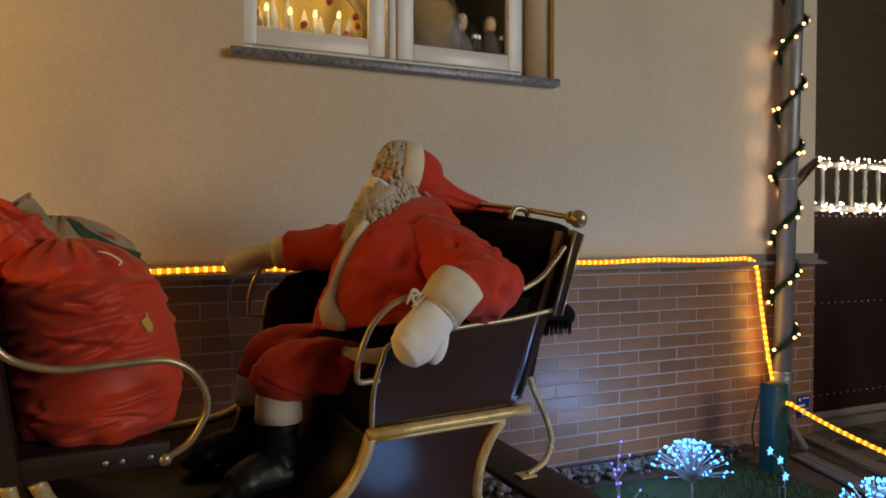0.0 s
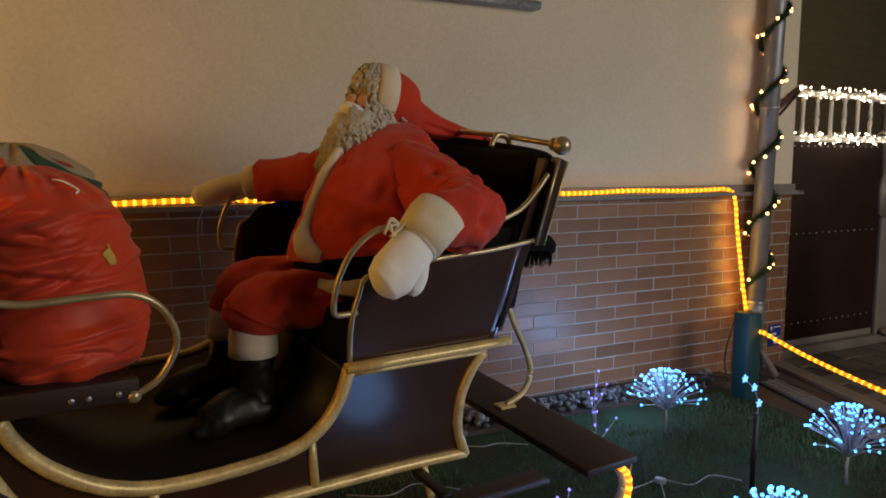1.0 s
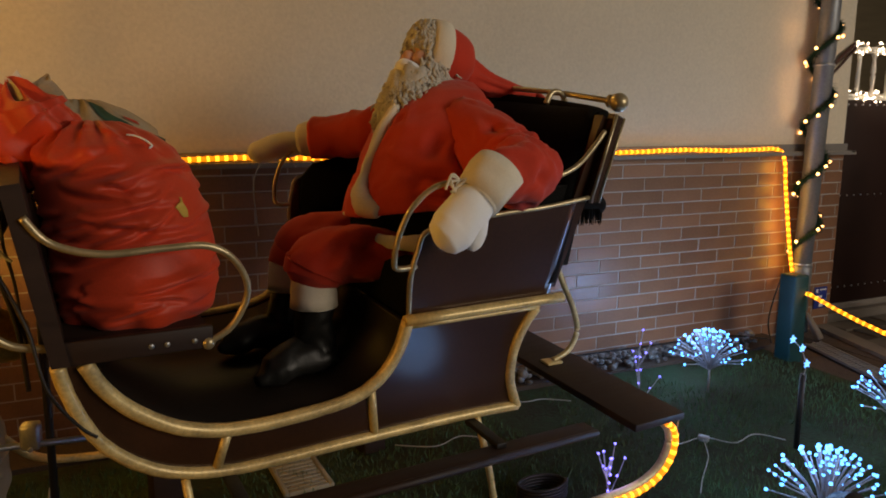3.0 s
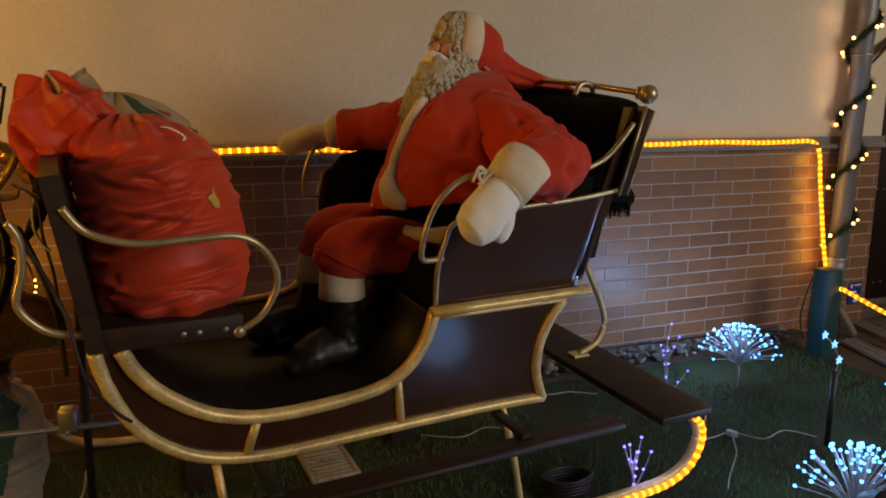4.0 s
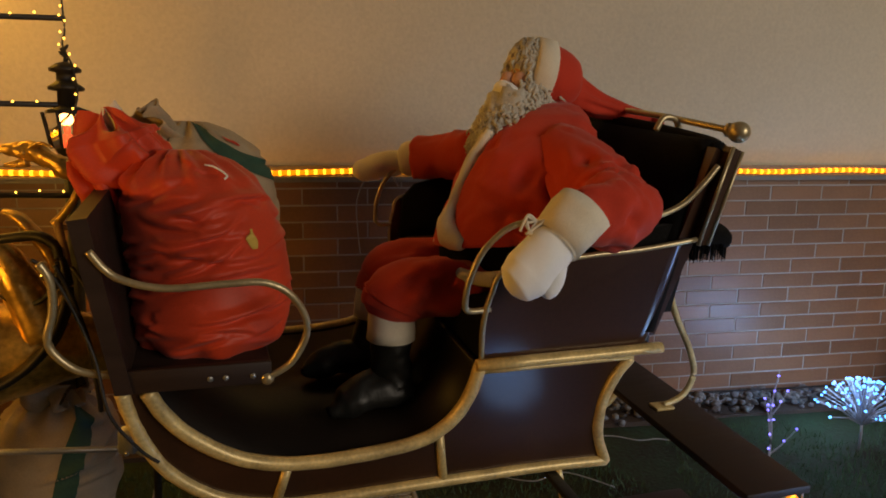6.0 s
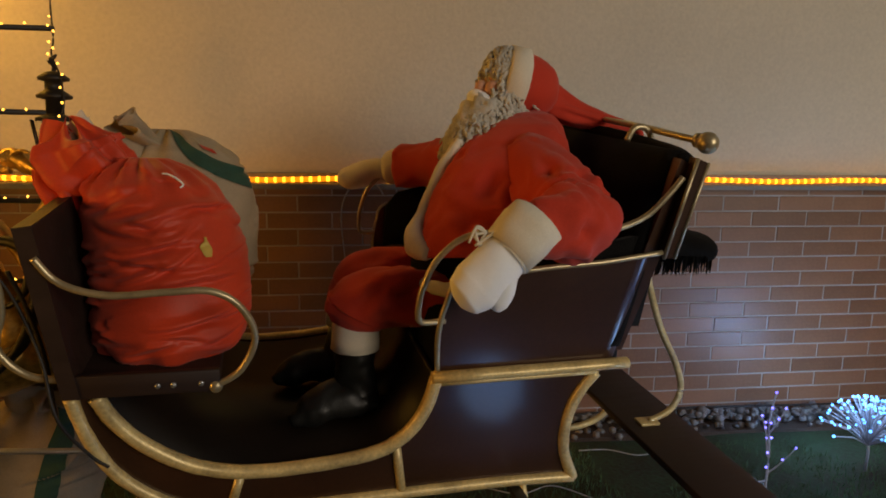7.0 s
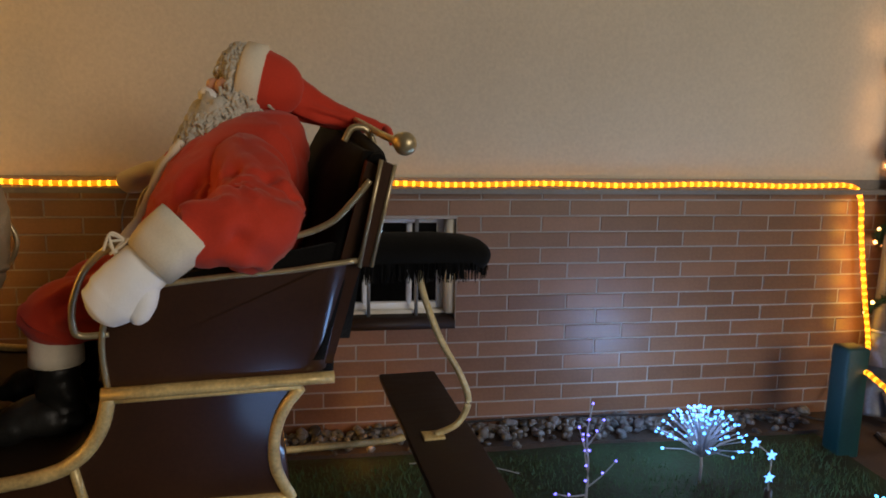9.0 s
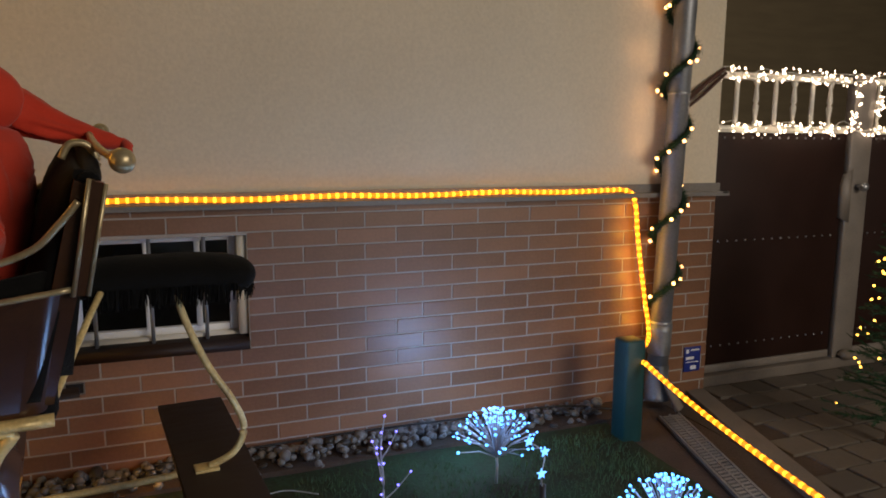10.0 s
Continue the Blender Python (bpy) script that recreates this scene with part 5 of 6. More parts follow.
sweep(bm, spline([(-0.470, 2.40, 1.142), (-0.446, 2.40, 1.148), (-0.404, 2.40, 1.145), (-0.369, 2.40, 1.142), (-0.315, 2.40, 1.116), (-0.26, 2.40, 1.078), (-0.212, 2.40, 1.035), (-0.185, 2.40, 0.99)], 8), [0.008, 0.014, 0.024, 0.027, 0.024, 0.026, 0.026, 0.012], 18, wob=0.009, freq=30)
sweep(bm, spline([(-0.200, 2.40, 1.05), (-0.172, 2.39, 1.005), (-0.160, 2.38, 0.965), (-0.172, 2.38, 0.915), (-0.198, 2.38, 0.865), (-0.23, 2.38, 0.83)], 7), [0.014, 0.024, 0.026, 0.026, 0.020, 0.012], 12, 1, flat=0.7, wob=0.004, freq=24)
sweep(bm, spline([(-0.445, 2.40, 1.105), (-0.42, 2.40, 1.108), (-0.385, 2.40, 1.115)], 5), [0.005, 0.009, 0.016], 10)
ball(bm, (-0.385, 2.378, 1.140), 0.008, seg=8)
sweep(bm, spline([(-0.365, 2.385, 1.150), (-0.335, 2.37, 1.165), (-0.305, 2.365, 1.155)], 5), [0.012, 0.012, 0.004], 8, flat=0.5)
sweep(bm, [(-0.15, 2.62, 0.62), (-0.15, 2.62, -0.11)], [0.012, 0.012], 10, 1)
settle(tagged(finish("gilded_deer", bm, [GILT, BLACK]), "gilded deer figure looking up with an open mouth", "figure"))

# ---- lantern post and string-lit bars ----
lantern = thing("lantern", SET @ pose(-0.375, 2.65, 0), "black iron garden lantern with a red-lit candle inside", "lantern")
bm = bmesh.new()
sweep(bm, [(0, 0, -0.11), (0, 0, 0.0), (0, 0, 0.02), (0, 0, 1.09)], [0.05, 0.05, 0.022, 0.020], 14)
part("post", bm, BLACK, lantern)
bm = bmesh.new()
sweep(bm, [(0, 0, 1.085), (0, 0, 1.12), (0, 0, 1.145), (0, 0, 1.150)], [0.024, 0.030, 0.052, 0.054], 4)
sweep(bm, [(0, 0, 1.252), (0, 0, 1.262), (0, 0, 1.275)], [0.078, 0.078, 0.030], 4)
sweep(bm, [(0, 0, 1.275), (0, 0, 1.318), (0, 0, 1.322), (0, 0, 1.330), (0, 0, 1.345), (0, 0, 1.348), (0, 0, 1.372), (0, 0, 1.376), (0, 0, 1.384), (0, 0, 1.40), (0, 0, 1.405)], [0.026, 0.026, 0.050, 0.052, 0.030, 0.026, 0.026, 0.044, 0.046, 0.024, 0.006], 14)
for k in range(4):
    a = math.pi / 2 * k
    sweep(bm, [(0.052 * math.cos(a), 0.052 * math.sin(a), 1.148), (0.074 * math.cos(a), 0.074 * math.sin(a), 1.256)], 0.005, 6)
part("housing", bm, BLACK, lantern)
bm = bmesh.new()
sweep(bm, spline([(0, 0, 1.40), (0.004, 0, 1.42), (-0.008, 0, 1.435), (0.004, 0, 1.445), (0.012, 0, 1.455)], 5), [0.006, 0.008, 0.009, 0.006, 0.003], 8)
part("finial", bm, BLACK, lantern)
bm = bmesh.new()
sweep(bm, [(0, 0, 1.15), (0, 0, 1.19)], 0.012, 12)
candle = part("candle", bm, REDGLOW, lantern)
bm = bmesh.new()
ball(bm, (0, 0, 1.203), 0.012, squash=(0.8, 0.8, 1.3))
part("flame", bm, REDGLOW, candle, "red glowing flame")
for k in range(4):
    a = math.pi / 2 * k
    b = a + math.pi / 2
    bm = bmesh.new()
    bm.faces.new([bm.verts.new(p) for p in ((0.050 * math.cos(a), 0.050 * math.sin(a), 1.15), (0.050 * math.cos(b), 0.050 * math.sin(b), 1.15), (0.072 * math.cos(b), 0.072 * math.sin(b), 1.253), (0.072 * math.cos(a), 0.072 * math.sin(a), 1.253))])
    ob = part("pane", bm, PANE, lantern)
    ob.visible_shadow = False
lamp("lantern_light", "POINT", SET @ Vector((-0.375, 2.65, 1.235)), (0, 0, 0), 0.12, (1.0, 0.42, 0.12), 0.02)

rack = thing("light_rack", SET, "dark metal bar frame wound with amber fairy lights", "light rack")
dots = bmesh.new()
for k, (z, y) in enumerate(((1.530, 2.66), (1.276, 2.64), (1.006, 2.62), (0.70, 2.90))):
    bm = bmesh.new()
    sweep(bm, [(-1.5, y, z), (-0.372, y, z + 0.002)], 0.0085, 8)
    part("bar", bm, BLACK, rack)
    for j in range(16):
        dot(dots, (-0.385 - 0.068 * j, y - 0.008, z + 0.012 + rnd.uniform(-0.004, 0.006)), 0.0034)
bm = bmesh.new()
sweep(bm, [(-1.0, 2.70, -0.12), (-1.0, 2.70, 1.56)], 0.012, 8)
part("mast", bm, BLACK, rack)
bm = bmesh.new()
chain = spline([(-0.374, 2.66, 1.75), (-0.378, 2.66, 1.60), (-0.372, 2.655, 1.50), (-0.382, 2.66, 1.455), (-0.34, 2.62, 1.38), (-0.33, 2.60, 1.28), (-0.40, 2.60, 1.20)], 7)
sweep(bm, chain, 0.003, 6)
sweep(bm, spline([(-0.36, 2.60, 1.0), (-0.345, 2.58, 0.93), (-0.34, 2.58, 0.86), (-0.31, 2.75, 0.72), (-0.30, 2.80, 0.60)], 6), 0.003, 6)
part("wire", bm, BLACK, rack)
for p in chain[::3]:
    dot(dots, p + Vector((rnd.uniform(-0.012, 0.012), -0.008, 0)), 0.0034)
for x, y, z in ((-0.345, 2.58, 0.90), (-0.342, 2.58, 0.875), (-0.338, 2.57, 0.86), (-0.335, 2.6, 0.93), (-0.30, 2.78, 0.66), (-0.298, 2.78, 0.64), (-0.302, 2.78, 0.62), (-0.296, 2.78, 0.60), (-0.36, 2.78, 0.56), (-0.315, 2.8, 0.56)):
    dot(dots, (x, y, z), 0.0045)
tagged(part("bulb_chain", dots, AMBERMICRO, rack, "tiny amber bulbs"), kind="stuff")
lamp("rack_and_fill_glow", "POINT", (-1.10, 3.12, 2.05), (0, 0, 0), 29.0, (1.0, 0.48, 0.04), 0.25)
# added amber fill well ahead of the rack, brightens deer and red sack
lamp("rack_and_fill_glow", "POINT", (-1.15, 1.45, 1.05), (0, 0, 0), 30.0, (1.0, 0.47, 0.06), 0.2)

lamp("rack_and_fill_glow", "POINT", SET @ Vector((-0.42, 3.02, 0.62)), (0, 0, 0), 1.3, (1.0, 0.47, 0.06), 0.05)

# ---- sacks on the ground by the draw shaft ----
ground_sack = thing("printed_sack", SET, "beige cloth sack with a green band beside the draw shaft", "sack")
bm = bmesh.new()
skin = sack(bm, (-0.52, 2.62, -0.11), (-0.45, 2.62, 0.40), 0.19, seed=9.0, folds=26)
part("cloth", bm, BURLAP, ground_sack)
bm = bmesh.new()
tuft(bm, [(-0.45, 2.60, 0.36), (-0.44, 2.58, 0.42), (-0.41, 2.56, 0.46), (-0.36, 2.54, 0.47)], [0.05, 0.085, 0.10, 0.07], 5.0, crumple=0.035)
part("tuft", bm, BURLAP, ground_sack)
bm = bmesh.new()
printed_band(bm, skin, [(-0.55, 0.93), (-0.75, 0.82), (-0.95, 0.70), (-1.05, 0.55), (-1.08, 0.40)], 0.16)
part("green_band", bm, GREEN, ground_sack)
bm = bmesh.new()
sack(bm, (-0.66, 2.30, -0.11), (-0.62, 2.32, 0.12), 0.20, seed=4.0, folds=20)
settle(tagged(finish("small_sack", bm, BURLAP), "slumped pale cloth sack on the lawn", "sack"))

# ---- luminous wire trees ----


def light_tree(place, r, height, turn, label, watts=2.2):
    ob = thing("light_tree", pose(*place, 0, 0, turn), label, "light tree", "cold white light trees")
    zc = height * 0.40
    bm = bmesh.new()
    sweep(bm, [(0, 0, -0.02), (0.004, 0, zc * 0.6), (0, 0, zc)], [0.0065, 0.006, 0.007], 8)
    part("stem", bm, TWIG, ob)
    bm, led = bmesh.new(), bmesh.new()
    lr = random.Random(int(place[0] * 100))
    n = 64
    for k in range(n):
        f_ = (k + 0.5) / n
        a = k * 2.39996 + lr.uniform(-0.15, 0.15)
        el = math.radians(15 + 72 * f_ + lr.uniform(-6, 6))
        q = Vector((math.cos(a) * math.cos(el) * r, math.sin(a) * math.cos(el) * r, zc + math.sin(el) * (height - zc))) 
        mid = Vector((q.x * 0.45, q.y * 0.45, zc + (q.z - zc) * 0.55 + 0.004))
        sweep(bm, [(0, 0, zc - 0.012 * (1 - f_)), mid, q], [0.0030, 0.0024, 0.0020], 5, caps=False)
        dot(led, q + (q - mid).normalized() * 0.004, lr.uniform(0.0046, 0.0062))
        if k % 2:
            dot(led, mid.lerp(q, lr.uniform(0.35, 0.8)), lr.uniform(0.0042, 0.0055))
    tagged(part("branch_spray", bm, TWIG, ob), kind="stuff")
    tagged(part("bulb_chain", led, COLDLED, ob, "cold white glowing diodes"), kind="stuff")
    lamp("light_tree_glow", "POINT", Vector(place) + Vector((-0.03, 0.10, height * 1.05)), (0, 0, 0), watts, (0.30, 0.54, 1.0), 0.10)
    return ob


light_tree((2.468, 2.945, 0), 0.175, 0.285, 0, "cold white luminous wire tree on the lawn by the wall", 9.0)
light_tree((1.85, 1.86, 0), 0.165, 0.31, 50, "cold white luminous wire tree behind a black spotlight", 4.0)
light_tree((1.10, 1.56, 0), 0.15, 0.27, 20, "cold white luminous wire tree mirrored in the sleigh's side", 1.0)
light_tree((2.695, 2.227, 0), 0.165, 0.31, 110, "cold white luminous wire tree on the open lawn", 4.0)


def twig_light(place, height, turn, seed, label):
    ob = thing("twig_light", pose(*place, 0, 0, turn), label, "twig light", "violet twig lights")
    r = random.Random(seed)
    bm, led = bmesh.new(), bmesh.new()
    sweep(bm, spline([(0, 0, -0.01), (0.004, 0, height * 0.35), (-0.004, 0.004, height * 0.7), (0.010, 0, height)], 5), [0.0055, 0.004, 0.0022], 6)
    tips = [(0.01, 0, height)]
    for z0, a, ln, up in ((0.12, 0.0, 0.10, 0.10), (0.05, 3.2, 0.11, 0.01), (0.55, 0.6, 0.06, 0.09), (0.45, 2.9, 0.035, 0.10), (0.30, 2.2, 0.03, 0.13)):
        p = Vector((0, 0, z0 * height + 0.02))
        q = p + Vector((math.cos(a) * ln, 0.02 * r.uniform(-1, 1), up))
        sweep(bm, spline([p, p.lerp(q, 0.5) + Vector((0, 0, -0.008)), q], 4), [0.0035, 0.0025, 0.0016], 5)
        tips += [q, p.lerp(q, 0.55)]
    for k in range(5):
        tips.append((r.uniform(-0.006, 0.006), -0.004, height * (0.25 + 0.15 * k)))
    for t in tips:
        dot(led, t, 0.0048)
    part("branch", bm, TWIG, ob)
    tagged(part("bulb_chain", led, VIOLETLED, ob, "violet glowing diodes"), kind="stuff")
    return ob


twig_light((1.985, 2.84, 0), 0.375, 0, 3, "violet-lit white twig on the lawn by the pebbles")
twig_light((1.43, 2.29, 0), 0.17, 20, 5, "small violet-lit white twig under the sleigh's footboard")
lamp("twig_light_glow", "POINT", (1.42, 2.22, 0.16), (0, 0, 0), 0.35, (0.36, 0.30, 1.0), 0.05)

stake = thing("star_stake", pose(2.347, 2.364, 0), "dark garden stake with three cold white light stars", "star stake")
bm = bmesh.new()
sweep(bm, [(0, 0, -0.02), (-0.01, -0.01, 0.30)], 0.010, 10)
part("rod", bm, BLACK, stake)
for x, y, z in ((-0.030, -0.040, 0.350), (0.012, 0.018, 0.386), (-0.044, 0.015, 0.428)):
    bm = bmesh.new()
    plate(bm, [((0.016 if k % 2 == 0 else 0.0065) * math.sin(k * math.pi / 5) + x, y, z + (0.016 if k % 2 == 0 else 0.0065) * math.cos(k * math.pi / 5)) for k in range(10)], (0, 0.006, 0))
    part("star", bm, glow("star_glow", (0.16, 0.46, 1.0), 1.9), stake, "cold white glowing star", smooth=False)
bm = bmesh.new()
sweep(bm, spline([(-0.01, -0.01, 0.29), (-0.03, -0.035, 0.345), (0.01, 0.022, 0.38), (-0.04, 0.02, 0.425)], 5), 0.002, 5)
part("wire", bm, CABLE, stake)
spot = thing("garden_spotlight", pose(1.775, 1.752, 0.06), "small black plastic garden spotlight on the lawn", "spotlight")
bm = bmesh.new()
sweep(bm, spline([(0, 0.03, 0.12), (0.0, 0.0, 0.15), (0, -0.03, 0.16)], 5), [0.035, 0.046, 0.050], 18)
part("housing", bm, BLACK, spot)
bm = bmesh.new()
sweep(bm, [(0, 0.0, -0.08), (0, 0.0, 0.12)], 0.009, 8)
part("spike", bm, BLACK, spot)

# ---- cables, adapters, drain plate ----
for label, pts, r in (("thin pale cable lying on the lawn", [(1.58, 2.16, 0.33), (1.72, 2.32, 0.16), (1.95, 2.52, 0.03), (2.075, 2.553, 0.014), (2.148, 2.469, 0.014), (2.25, 2.47, 0.03), (2.346, 2.41, 0.014)], 0.0022),
                      ("thin pale cable lying on the lawn", [(2.057, 2.534, 0.014), (1.98, 2.43, 0.014), (1.918, 2.373, 0.014), (1.83, 2.30, 0.014), (1.759, 2.232, 0.014)], 0.0022),
                      ("thin pale cable under the footboard", [(1.40, 3.18, 0.02), (1.521, 3.188, 0.014), (1.61, 3.12, 0.02), (1.702, 3.131, 0.014), (1.806, 3.065, 0.014)], 0.0022),
                      ("thin pale cable under the sleigh", [(0.95, 2.95, 0.02), (1.08, 2.86, 0.03), (1.22, 2.92, 0.02), (1.36, 2.80, 0.015)], 0.0022),
                      ("curved pale cable on the ground by the shaft", [(-0.40, 2.80, 0.06), (-0.32, 2.74, 0.05), (-0.22, 2.72, 0.06), (-0.18, 2.79, 0.09), (-0.17, 2.85, 0.14)], 0.0035),
                      ("curved pale cable on the ground by the shaft", [(-0.40, 2.80, 0.05), (-0.30, 2.80, 0.06), (-0.25, 2.80, 0.04), (-0.18, 2.78, 0.05)], 0.003),
                      ("black cable along the wall's foot", [(3.28, 3.32, 0.02), (3.36, 3.42, 0.10), (3.42, 3.45, 0.22), (3.48, 3.46, 0.34)], 0.005),
                      ("black cable along the pebbles", [(1.2, 3.44, 0.05), (1.9, 3.46, 0.06), (2.5, 3.43, 0.065), (3.0, 3.40, 0.07), (3.30, 3.35, 0.03)], 0.005)):
    bm = bmesh.new()
    sweep(bm, spline(pts, 7), r, 6)
    tagged(finish("cable", bm, BLACK if "black" in label else CABLE), label, "cable", "garden cables")
bm = bmesh.new()
box(bm, (-0.012, -0.02, 0.0), (0.012, 0.02, 0.022), 0.004)
ob = tagged(finish("cable_connector", bm, CABLE), "small clear cable connector on the lawn", "connector")
ob.matrix_world = pose(2.066, 2.545, 0.004, 0, 0, 30)
plate_ob = thing("drain_cover", pose(0.58, 2.885, 0, 0, 0, 4), "pale slotted drain cover in the lawn under the sleigh", "drain cover")
bm = bmesh.new()
box(bm, (-0.085, -0.115, -0.004), (-0.068, 0.115, 0.014), 0.003)
box(bm, (0.068, -0.115, -0.004), (0.085, 0.115, 0.014), 0.003)
box(bm, (-0.068, -0.115, -0.004), (0.068, -0.10, 0.014), 0.003)
box(bm, (-0.068, 0.10, -0.004), (0.068, 0.115, 0.014), 0.003)
part("rim", bm, PALESLAT, plate_ob)
for k in range(7):
    bm = bmesh.new()
    box(bm, (-0.068, -0.088 + 0.027 * k, 0.0), (0.068, -0.072 + 0.027 * k, 0.012), 0.003)
    part("slat", bm, PALESLAT, plate_ob)
coil = bmesh.new()
sweep(coil, [Vector((1.27 + 0.085 * math.cos(a * 0.35), 2.42 + 0.055 * math.sin(a * 0.35), 0.012 + 0.0006 * a)) for a in range(90)], 0.006, 6)
tagged(finish("cable_coil", coil, BLACK), "coiled black cable on the lawn under the runner", "cable")

# ---- notice on the brick, conifer with amber lights ----
notice = thing("pipe_notice", pose(0, 0, 0), "small blue enamel utility notice on the brick corner", "notice")
bm = bmesh.new()
box(bm, (3.790, WALL - 0.020, 0.118), (3.893, WALL - 0.0135, 0.250), 0.002)
part("plate", bm, BLUE, notice)
for x0, x1, z0, z1 in ((3.80, 3.814, 0.218, 0.238), (3.83, 3.882, 0.230, 0.237), (3.80, 3.85, 0.184, 0.198), (3.80, 3.882, 0.168, 0.172), (3.83, 3.865, 0.130, 0.150)):
    bm = bmesh.new()
    box(bm, (x0, WALL - 0.0225, z0), (x1, WALL - 0.0195, z1))
    part("bar_mark", bm, WHITE, notice, smooth=False)

conifer = thing("potted_conifer", pose(4.225, 2.66, 0), "small conifer wound with amber lights on the drive", "conifer")
bm = bmesh.new()
sweep(bm, [(0, 0, 0.0), (0.01, 0, 0.6), (0, 0, 1.15)], [0.022, 0.015, 0.004], 8)
part("trunk", bm, RAWWOOD, conifer)
bm = bmesh.new()
for k in range(170):
    z = rnd.uniform(0.10, 1.10)
    a, ln = rnd.uniform(0, 6.283), (0.06 + 0.19 * (1.12 - z)) * rnd.uniform(0.7, 1.1)
    p, d = Vector((0, 0, z)), Vector((math.cos(a), math.sin(a), rnd.uniform(-0.1, 0.35)))
    sweep(bm, [p, p + d * ln], [0.003, 0.001], 4)
    for j in range(48):
        q = p + d * ln * rnd.uniform(0.15, 1.0)
        e = (Vector((rnd.gauss(0, 1), rnd.gauss(0, 1), rnd.gauss(0, 0.7))).normalized() + d * 0.8) * rnd.uniform(0.012, 0.026)
        s = e.orthogonal().normalized() * 0.0032
        bm.faces.new([bm.verts.new(x) for x in (q - s, q + s, q + e)])
tagged(part("crown", bm, FIR, conifer, smooth=False), kind="stuff")
bm = bmesh.new()
for k in range(70):
    z = 0.12 + 0.95 * rnd.random()
    a = rnd.uniform(0, 6.283)
    r = (0.05 + 0.17 * (1.12 - z)) * rnd.uniform(0.75, 1.05)
    dot(bm, (r * math.cos(a), r * math.sin(a), z), 0.0062)
tagged(part("bulb_chain", bm, AMBERMICRO, conifer, "amber bulbs"), kind="stuff")

# ---- pebbles along the wall's foot ----
bed = thing("pebble_border", pose(0, 0, 0), "border of rounded grey pebbles along the wall", "pebbles", kind="structure")
bm = bmesh.new()
box(bm, (-1.2, 3.30, -0.02), (3.40, WALL - 0.002, 0.014))
part("bed", bm, SOIL, bed, smooth=False)
shapes = []
for k in range(7):
    bm = bmesh.new()
    made = bmesh.ops.create_icosphere(bm, subdivisions=2, radius=1.0)["verts"]
    for v in made:
        v.co *= 1 + 0.28 * noise.noise(v.co * 0.9 + Vector((k * 7, 0, 0)))
        v.co.z *= 0.62
    me = bpy.data.meshes.new("pebble")
    for fc in bm.faces:
        fc.smooth = True
    bm.to_mesh(me)
    bm.free()
    me.materials.append(STONE)
    shapes.append(me)


def pebble_pose():
    r = rnd.uniform(0.009, 0.020) * (1.4 if rnd.random() < 0.12 else 1)
    x, y = rnd.uniform(0.3, 3.25), 3.47 - abs(rnd.gauss(0, 0.075))
    return Matrix.LocRotScale((x, max(y, 3.27), 0.014 + r * 0.4 + rnd.uniform(0, 0.03)), Euler((rnd.uniform(-0.4, 0.4), rnd.uniform(-0.4, 0.4), rnd.uniform(0, 6.28))), (r * rnd.uniform(0.9, 1.4), r, r))


for k in range(290):
    ob = new("pebble", shapes[k % 7])
    ob.parent, ob.matrix_basis = bed, pebble_pose()
bm = bmesh.new()
for k in range(420):
    made = bmesh.ops.create_icosphere(bm, subdivisions=1, radius=1.0, matrix=pebble_pose())
tagged(part("small_pebbles", bm, STONE, bed), kind="stuff")

# ---- driveway blocks ----
bm = bmesh.new()
box(bm, (0.004, 0.004, -0.06), (0.196, 0.156, 0.004), 0.008)
paver_mesh = bpy.data.meshes.new("paver")
bm.to_mesh(paver_mesh)
bm.free()
paver_mesh.materials.append(PAVER)
for j in range(16):
    y = 3.36 - 0.16 * j
    for i in range(9):
        x = edge(y) + 0.37 + 0.2 * i + (0.1 if j % 2 else 0.0)
        ob = new("paver", paver_mesh)
        ob.parent = drive
        ob.matrix_basis = pose(x, y - 0.0, rnd.uniform(-0.006, 0.002), rnd.uniform(-0.6, 0.6), rnd.uniform(-0.6, 0.6), rnd.uniform(-0.5, 0.5))

# ---- clinker bricks of the base ----
BX, BZ, J = 0.2578, 0.0674, 0.0062


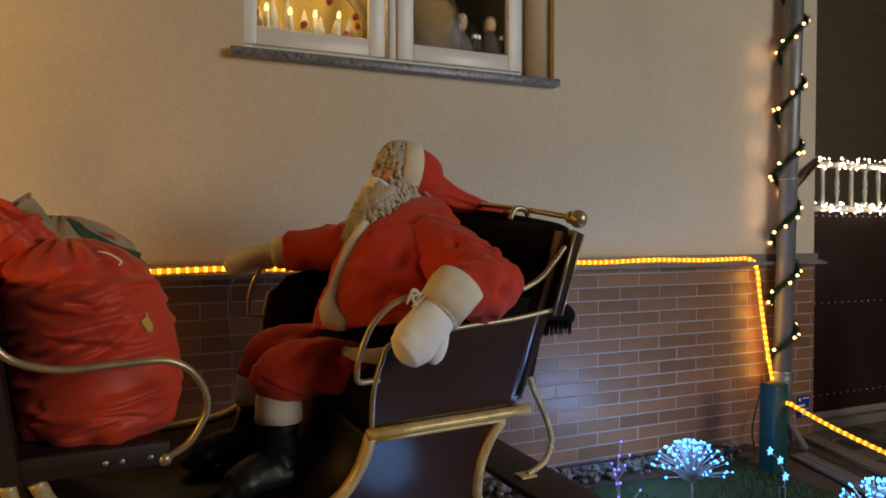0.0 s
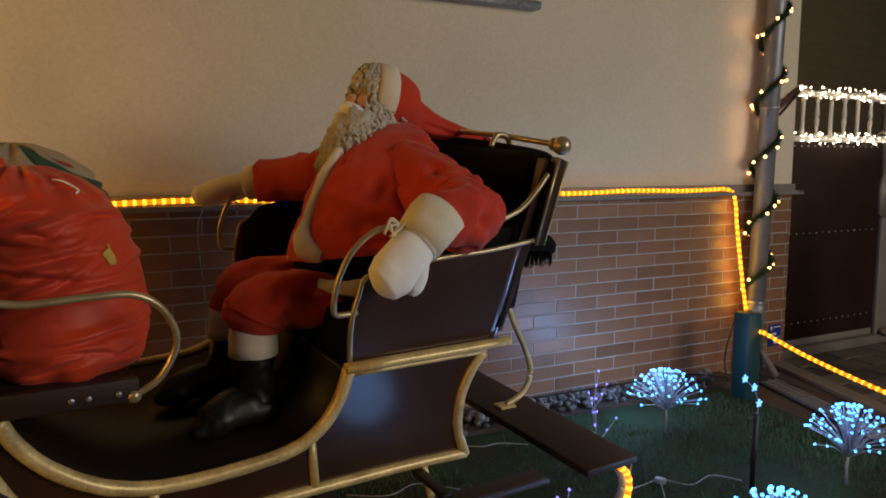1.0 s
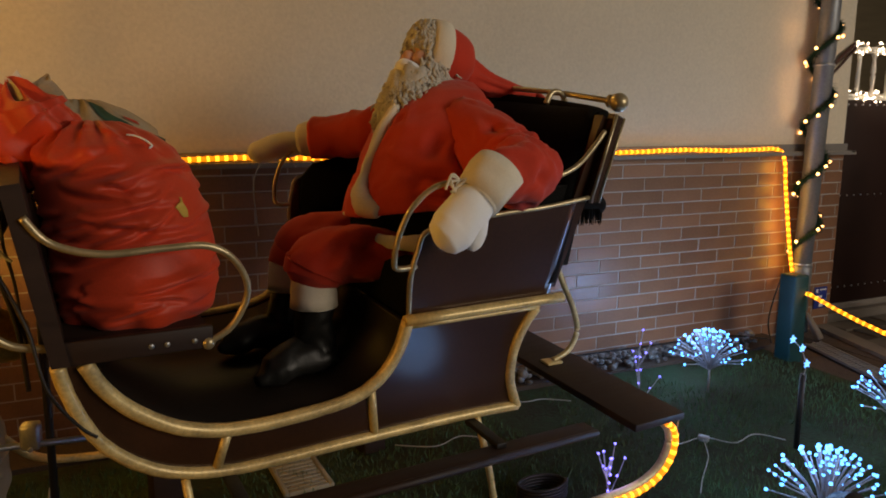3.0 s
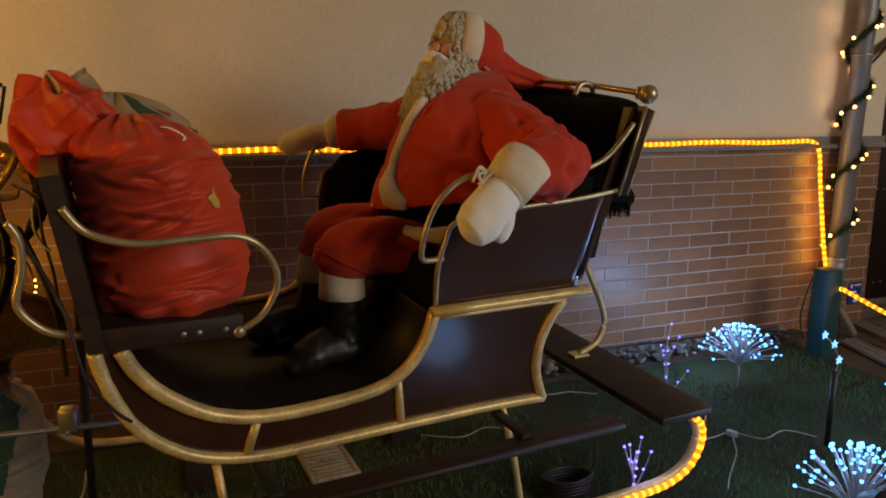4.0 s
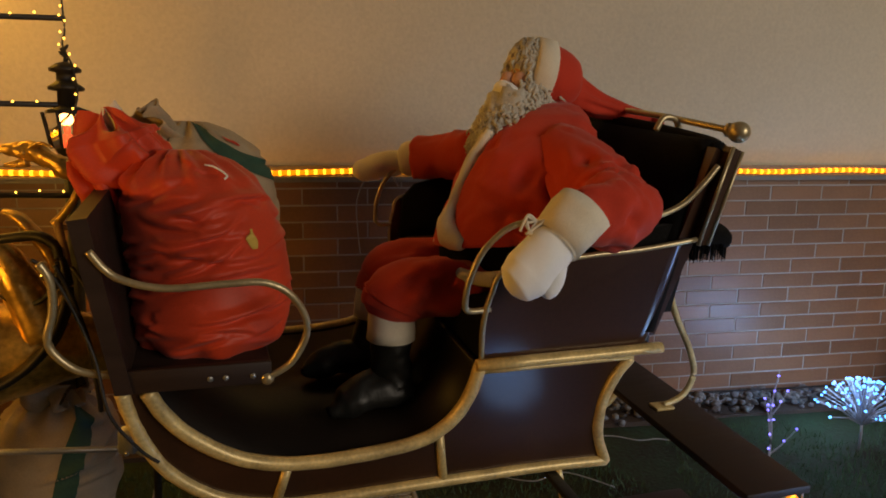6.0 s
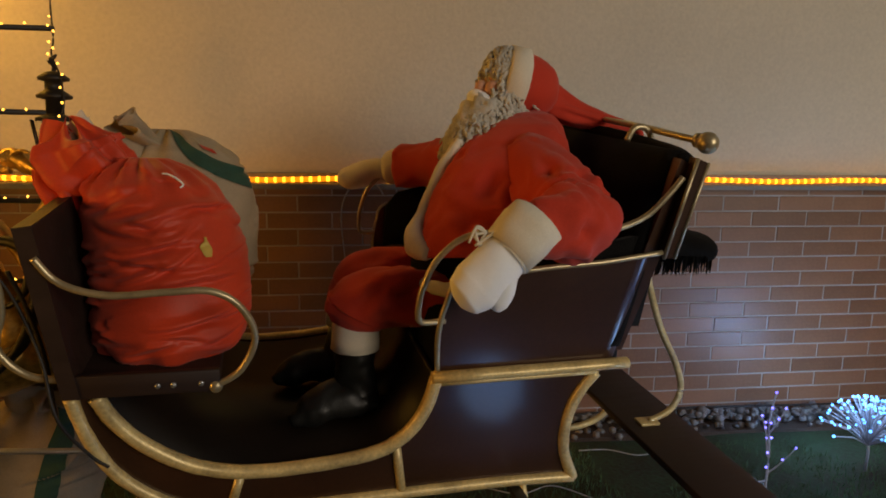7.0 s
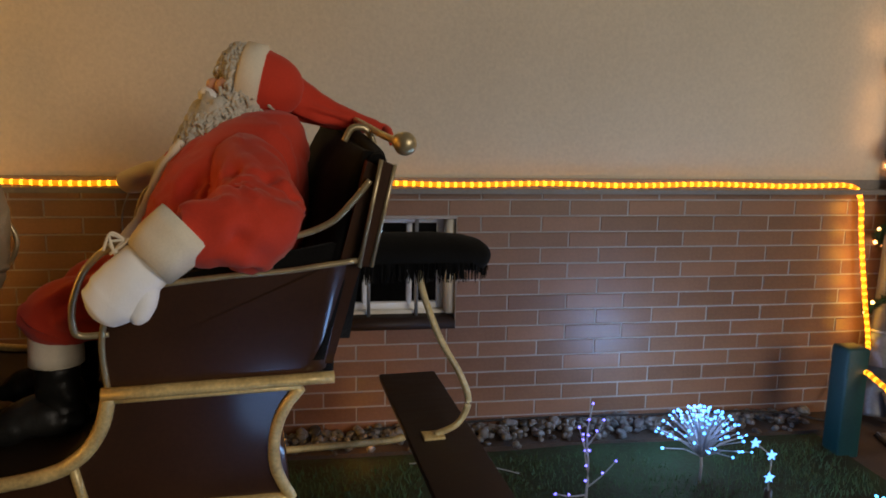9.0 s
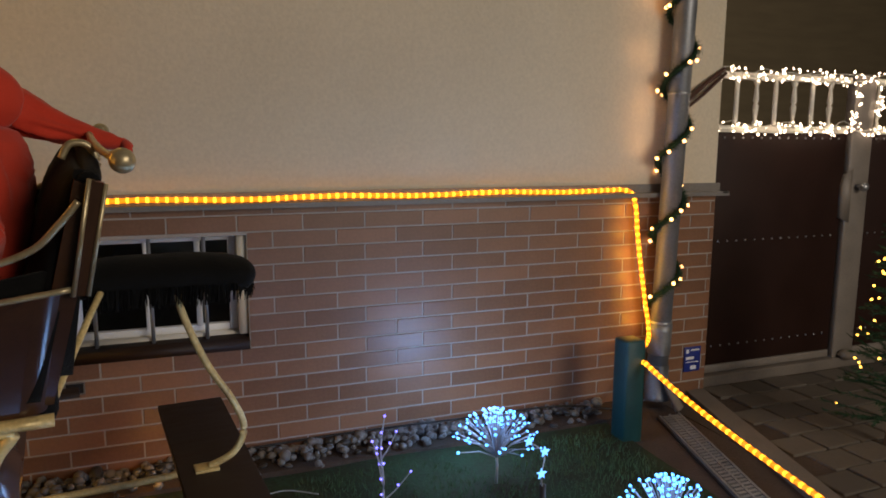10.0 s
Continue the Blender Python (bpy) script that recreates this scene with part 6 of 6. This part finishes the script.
def brick_mesh(w, h):
    bm = bmesh.new()
    box(bm, (-w / 2, -0.012, -h / 2), (w / 2, 0.010, h / 2))
    bmesh.ops.bevel(bm, geom=[e for e in bm.edges if all(v.co.y < 0 for v in e.verts)], offset=0.0022, segments=1, affect="EDGES")
    me = bpy.data.meshes.new("brick")
    bmesh.ops.recalc_face_normals(bm, faces=bm.faces)
    bm.to_mesh(me)
    bm.free()
    me.materials.append(BRICK)
    return me


sizes, rest = {}, []
for row in range(-1, 15):
    z1 = 1.008 - BZ * row
    z0 = z1 - BZ
    if row == -1:
        z0, z1 = 1.008, 1.044
    shift = 2.101 if row % 2 == 0 else 1.980
    k0 = int((-2.2 - shift) / BX) - 1
    for k in range(k0, 12):
        a, b = shift + k * BX, shift + (k + 1) * BX
        spans = [(max(a, -2.2), min(b, XR))]
        if z1 > CELL[2] + 0.01 and z0 < CELL[3] - 0.01:
            spans = [(lo, min(hi, CELL[0])) for lo, hi in spans] + [(max(lo, CELL[1]), hi) for lo, hi in spans]
        for lo, hi in spans:
            if hi - lo < 0.025:
                continue
            w, h = round(hi - lo - J, 3), round(z1 - z0 - J, 4)
            place = ((lo + hi) / 2, WALL, (z0 + z1) / 2)
            if place[0] > 0.0:
                if (w, h) not in sizes:
                    sizes[w, h] = brick_mesh(w, h)
                ob = new("brick", sizes[w, h])
                ob.parent = plinth
                ob.matrix_basis = pose(place[0], place[1] + rnd.uniform(-0.0012, 0.0012), place[2], rnd.uniform(-0.5, 0.5), 0, rnd.uniform(-0.25, 0.25))
            else:
                rest.append((place, w, h))
bm = bmesh.new()
for (x, y, z), w, h in rest:
    box(bm, (x - w / 2, y - 0.012, z - h / 2), (x + w / 2, y + 0.01, z + h / 2))
tagged(part("far_bricks", bm, BRICK, plinth, smooth=False), kind="stuff")
bm = bmesh.new()
h = BZ - J
for k in range(15):
    z = 1.008 - BZ * (k + 0.5)
    box(bm, (XR - 0.006, WALL + 0.0, z - h / 2), (XR + 0.006, WALL + 0.30, z + h / 2))
tagged(part("corner_bricks", bm, BRICK, plinth, smooth=False), kind="stuff")
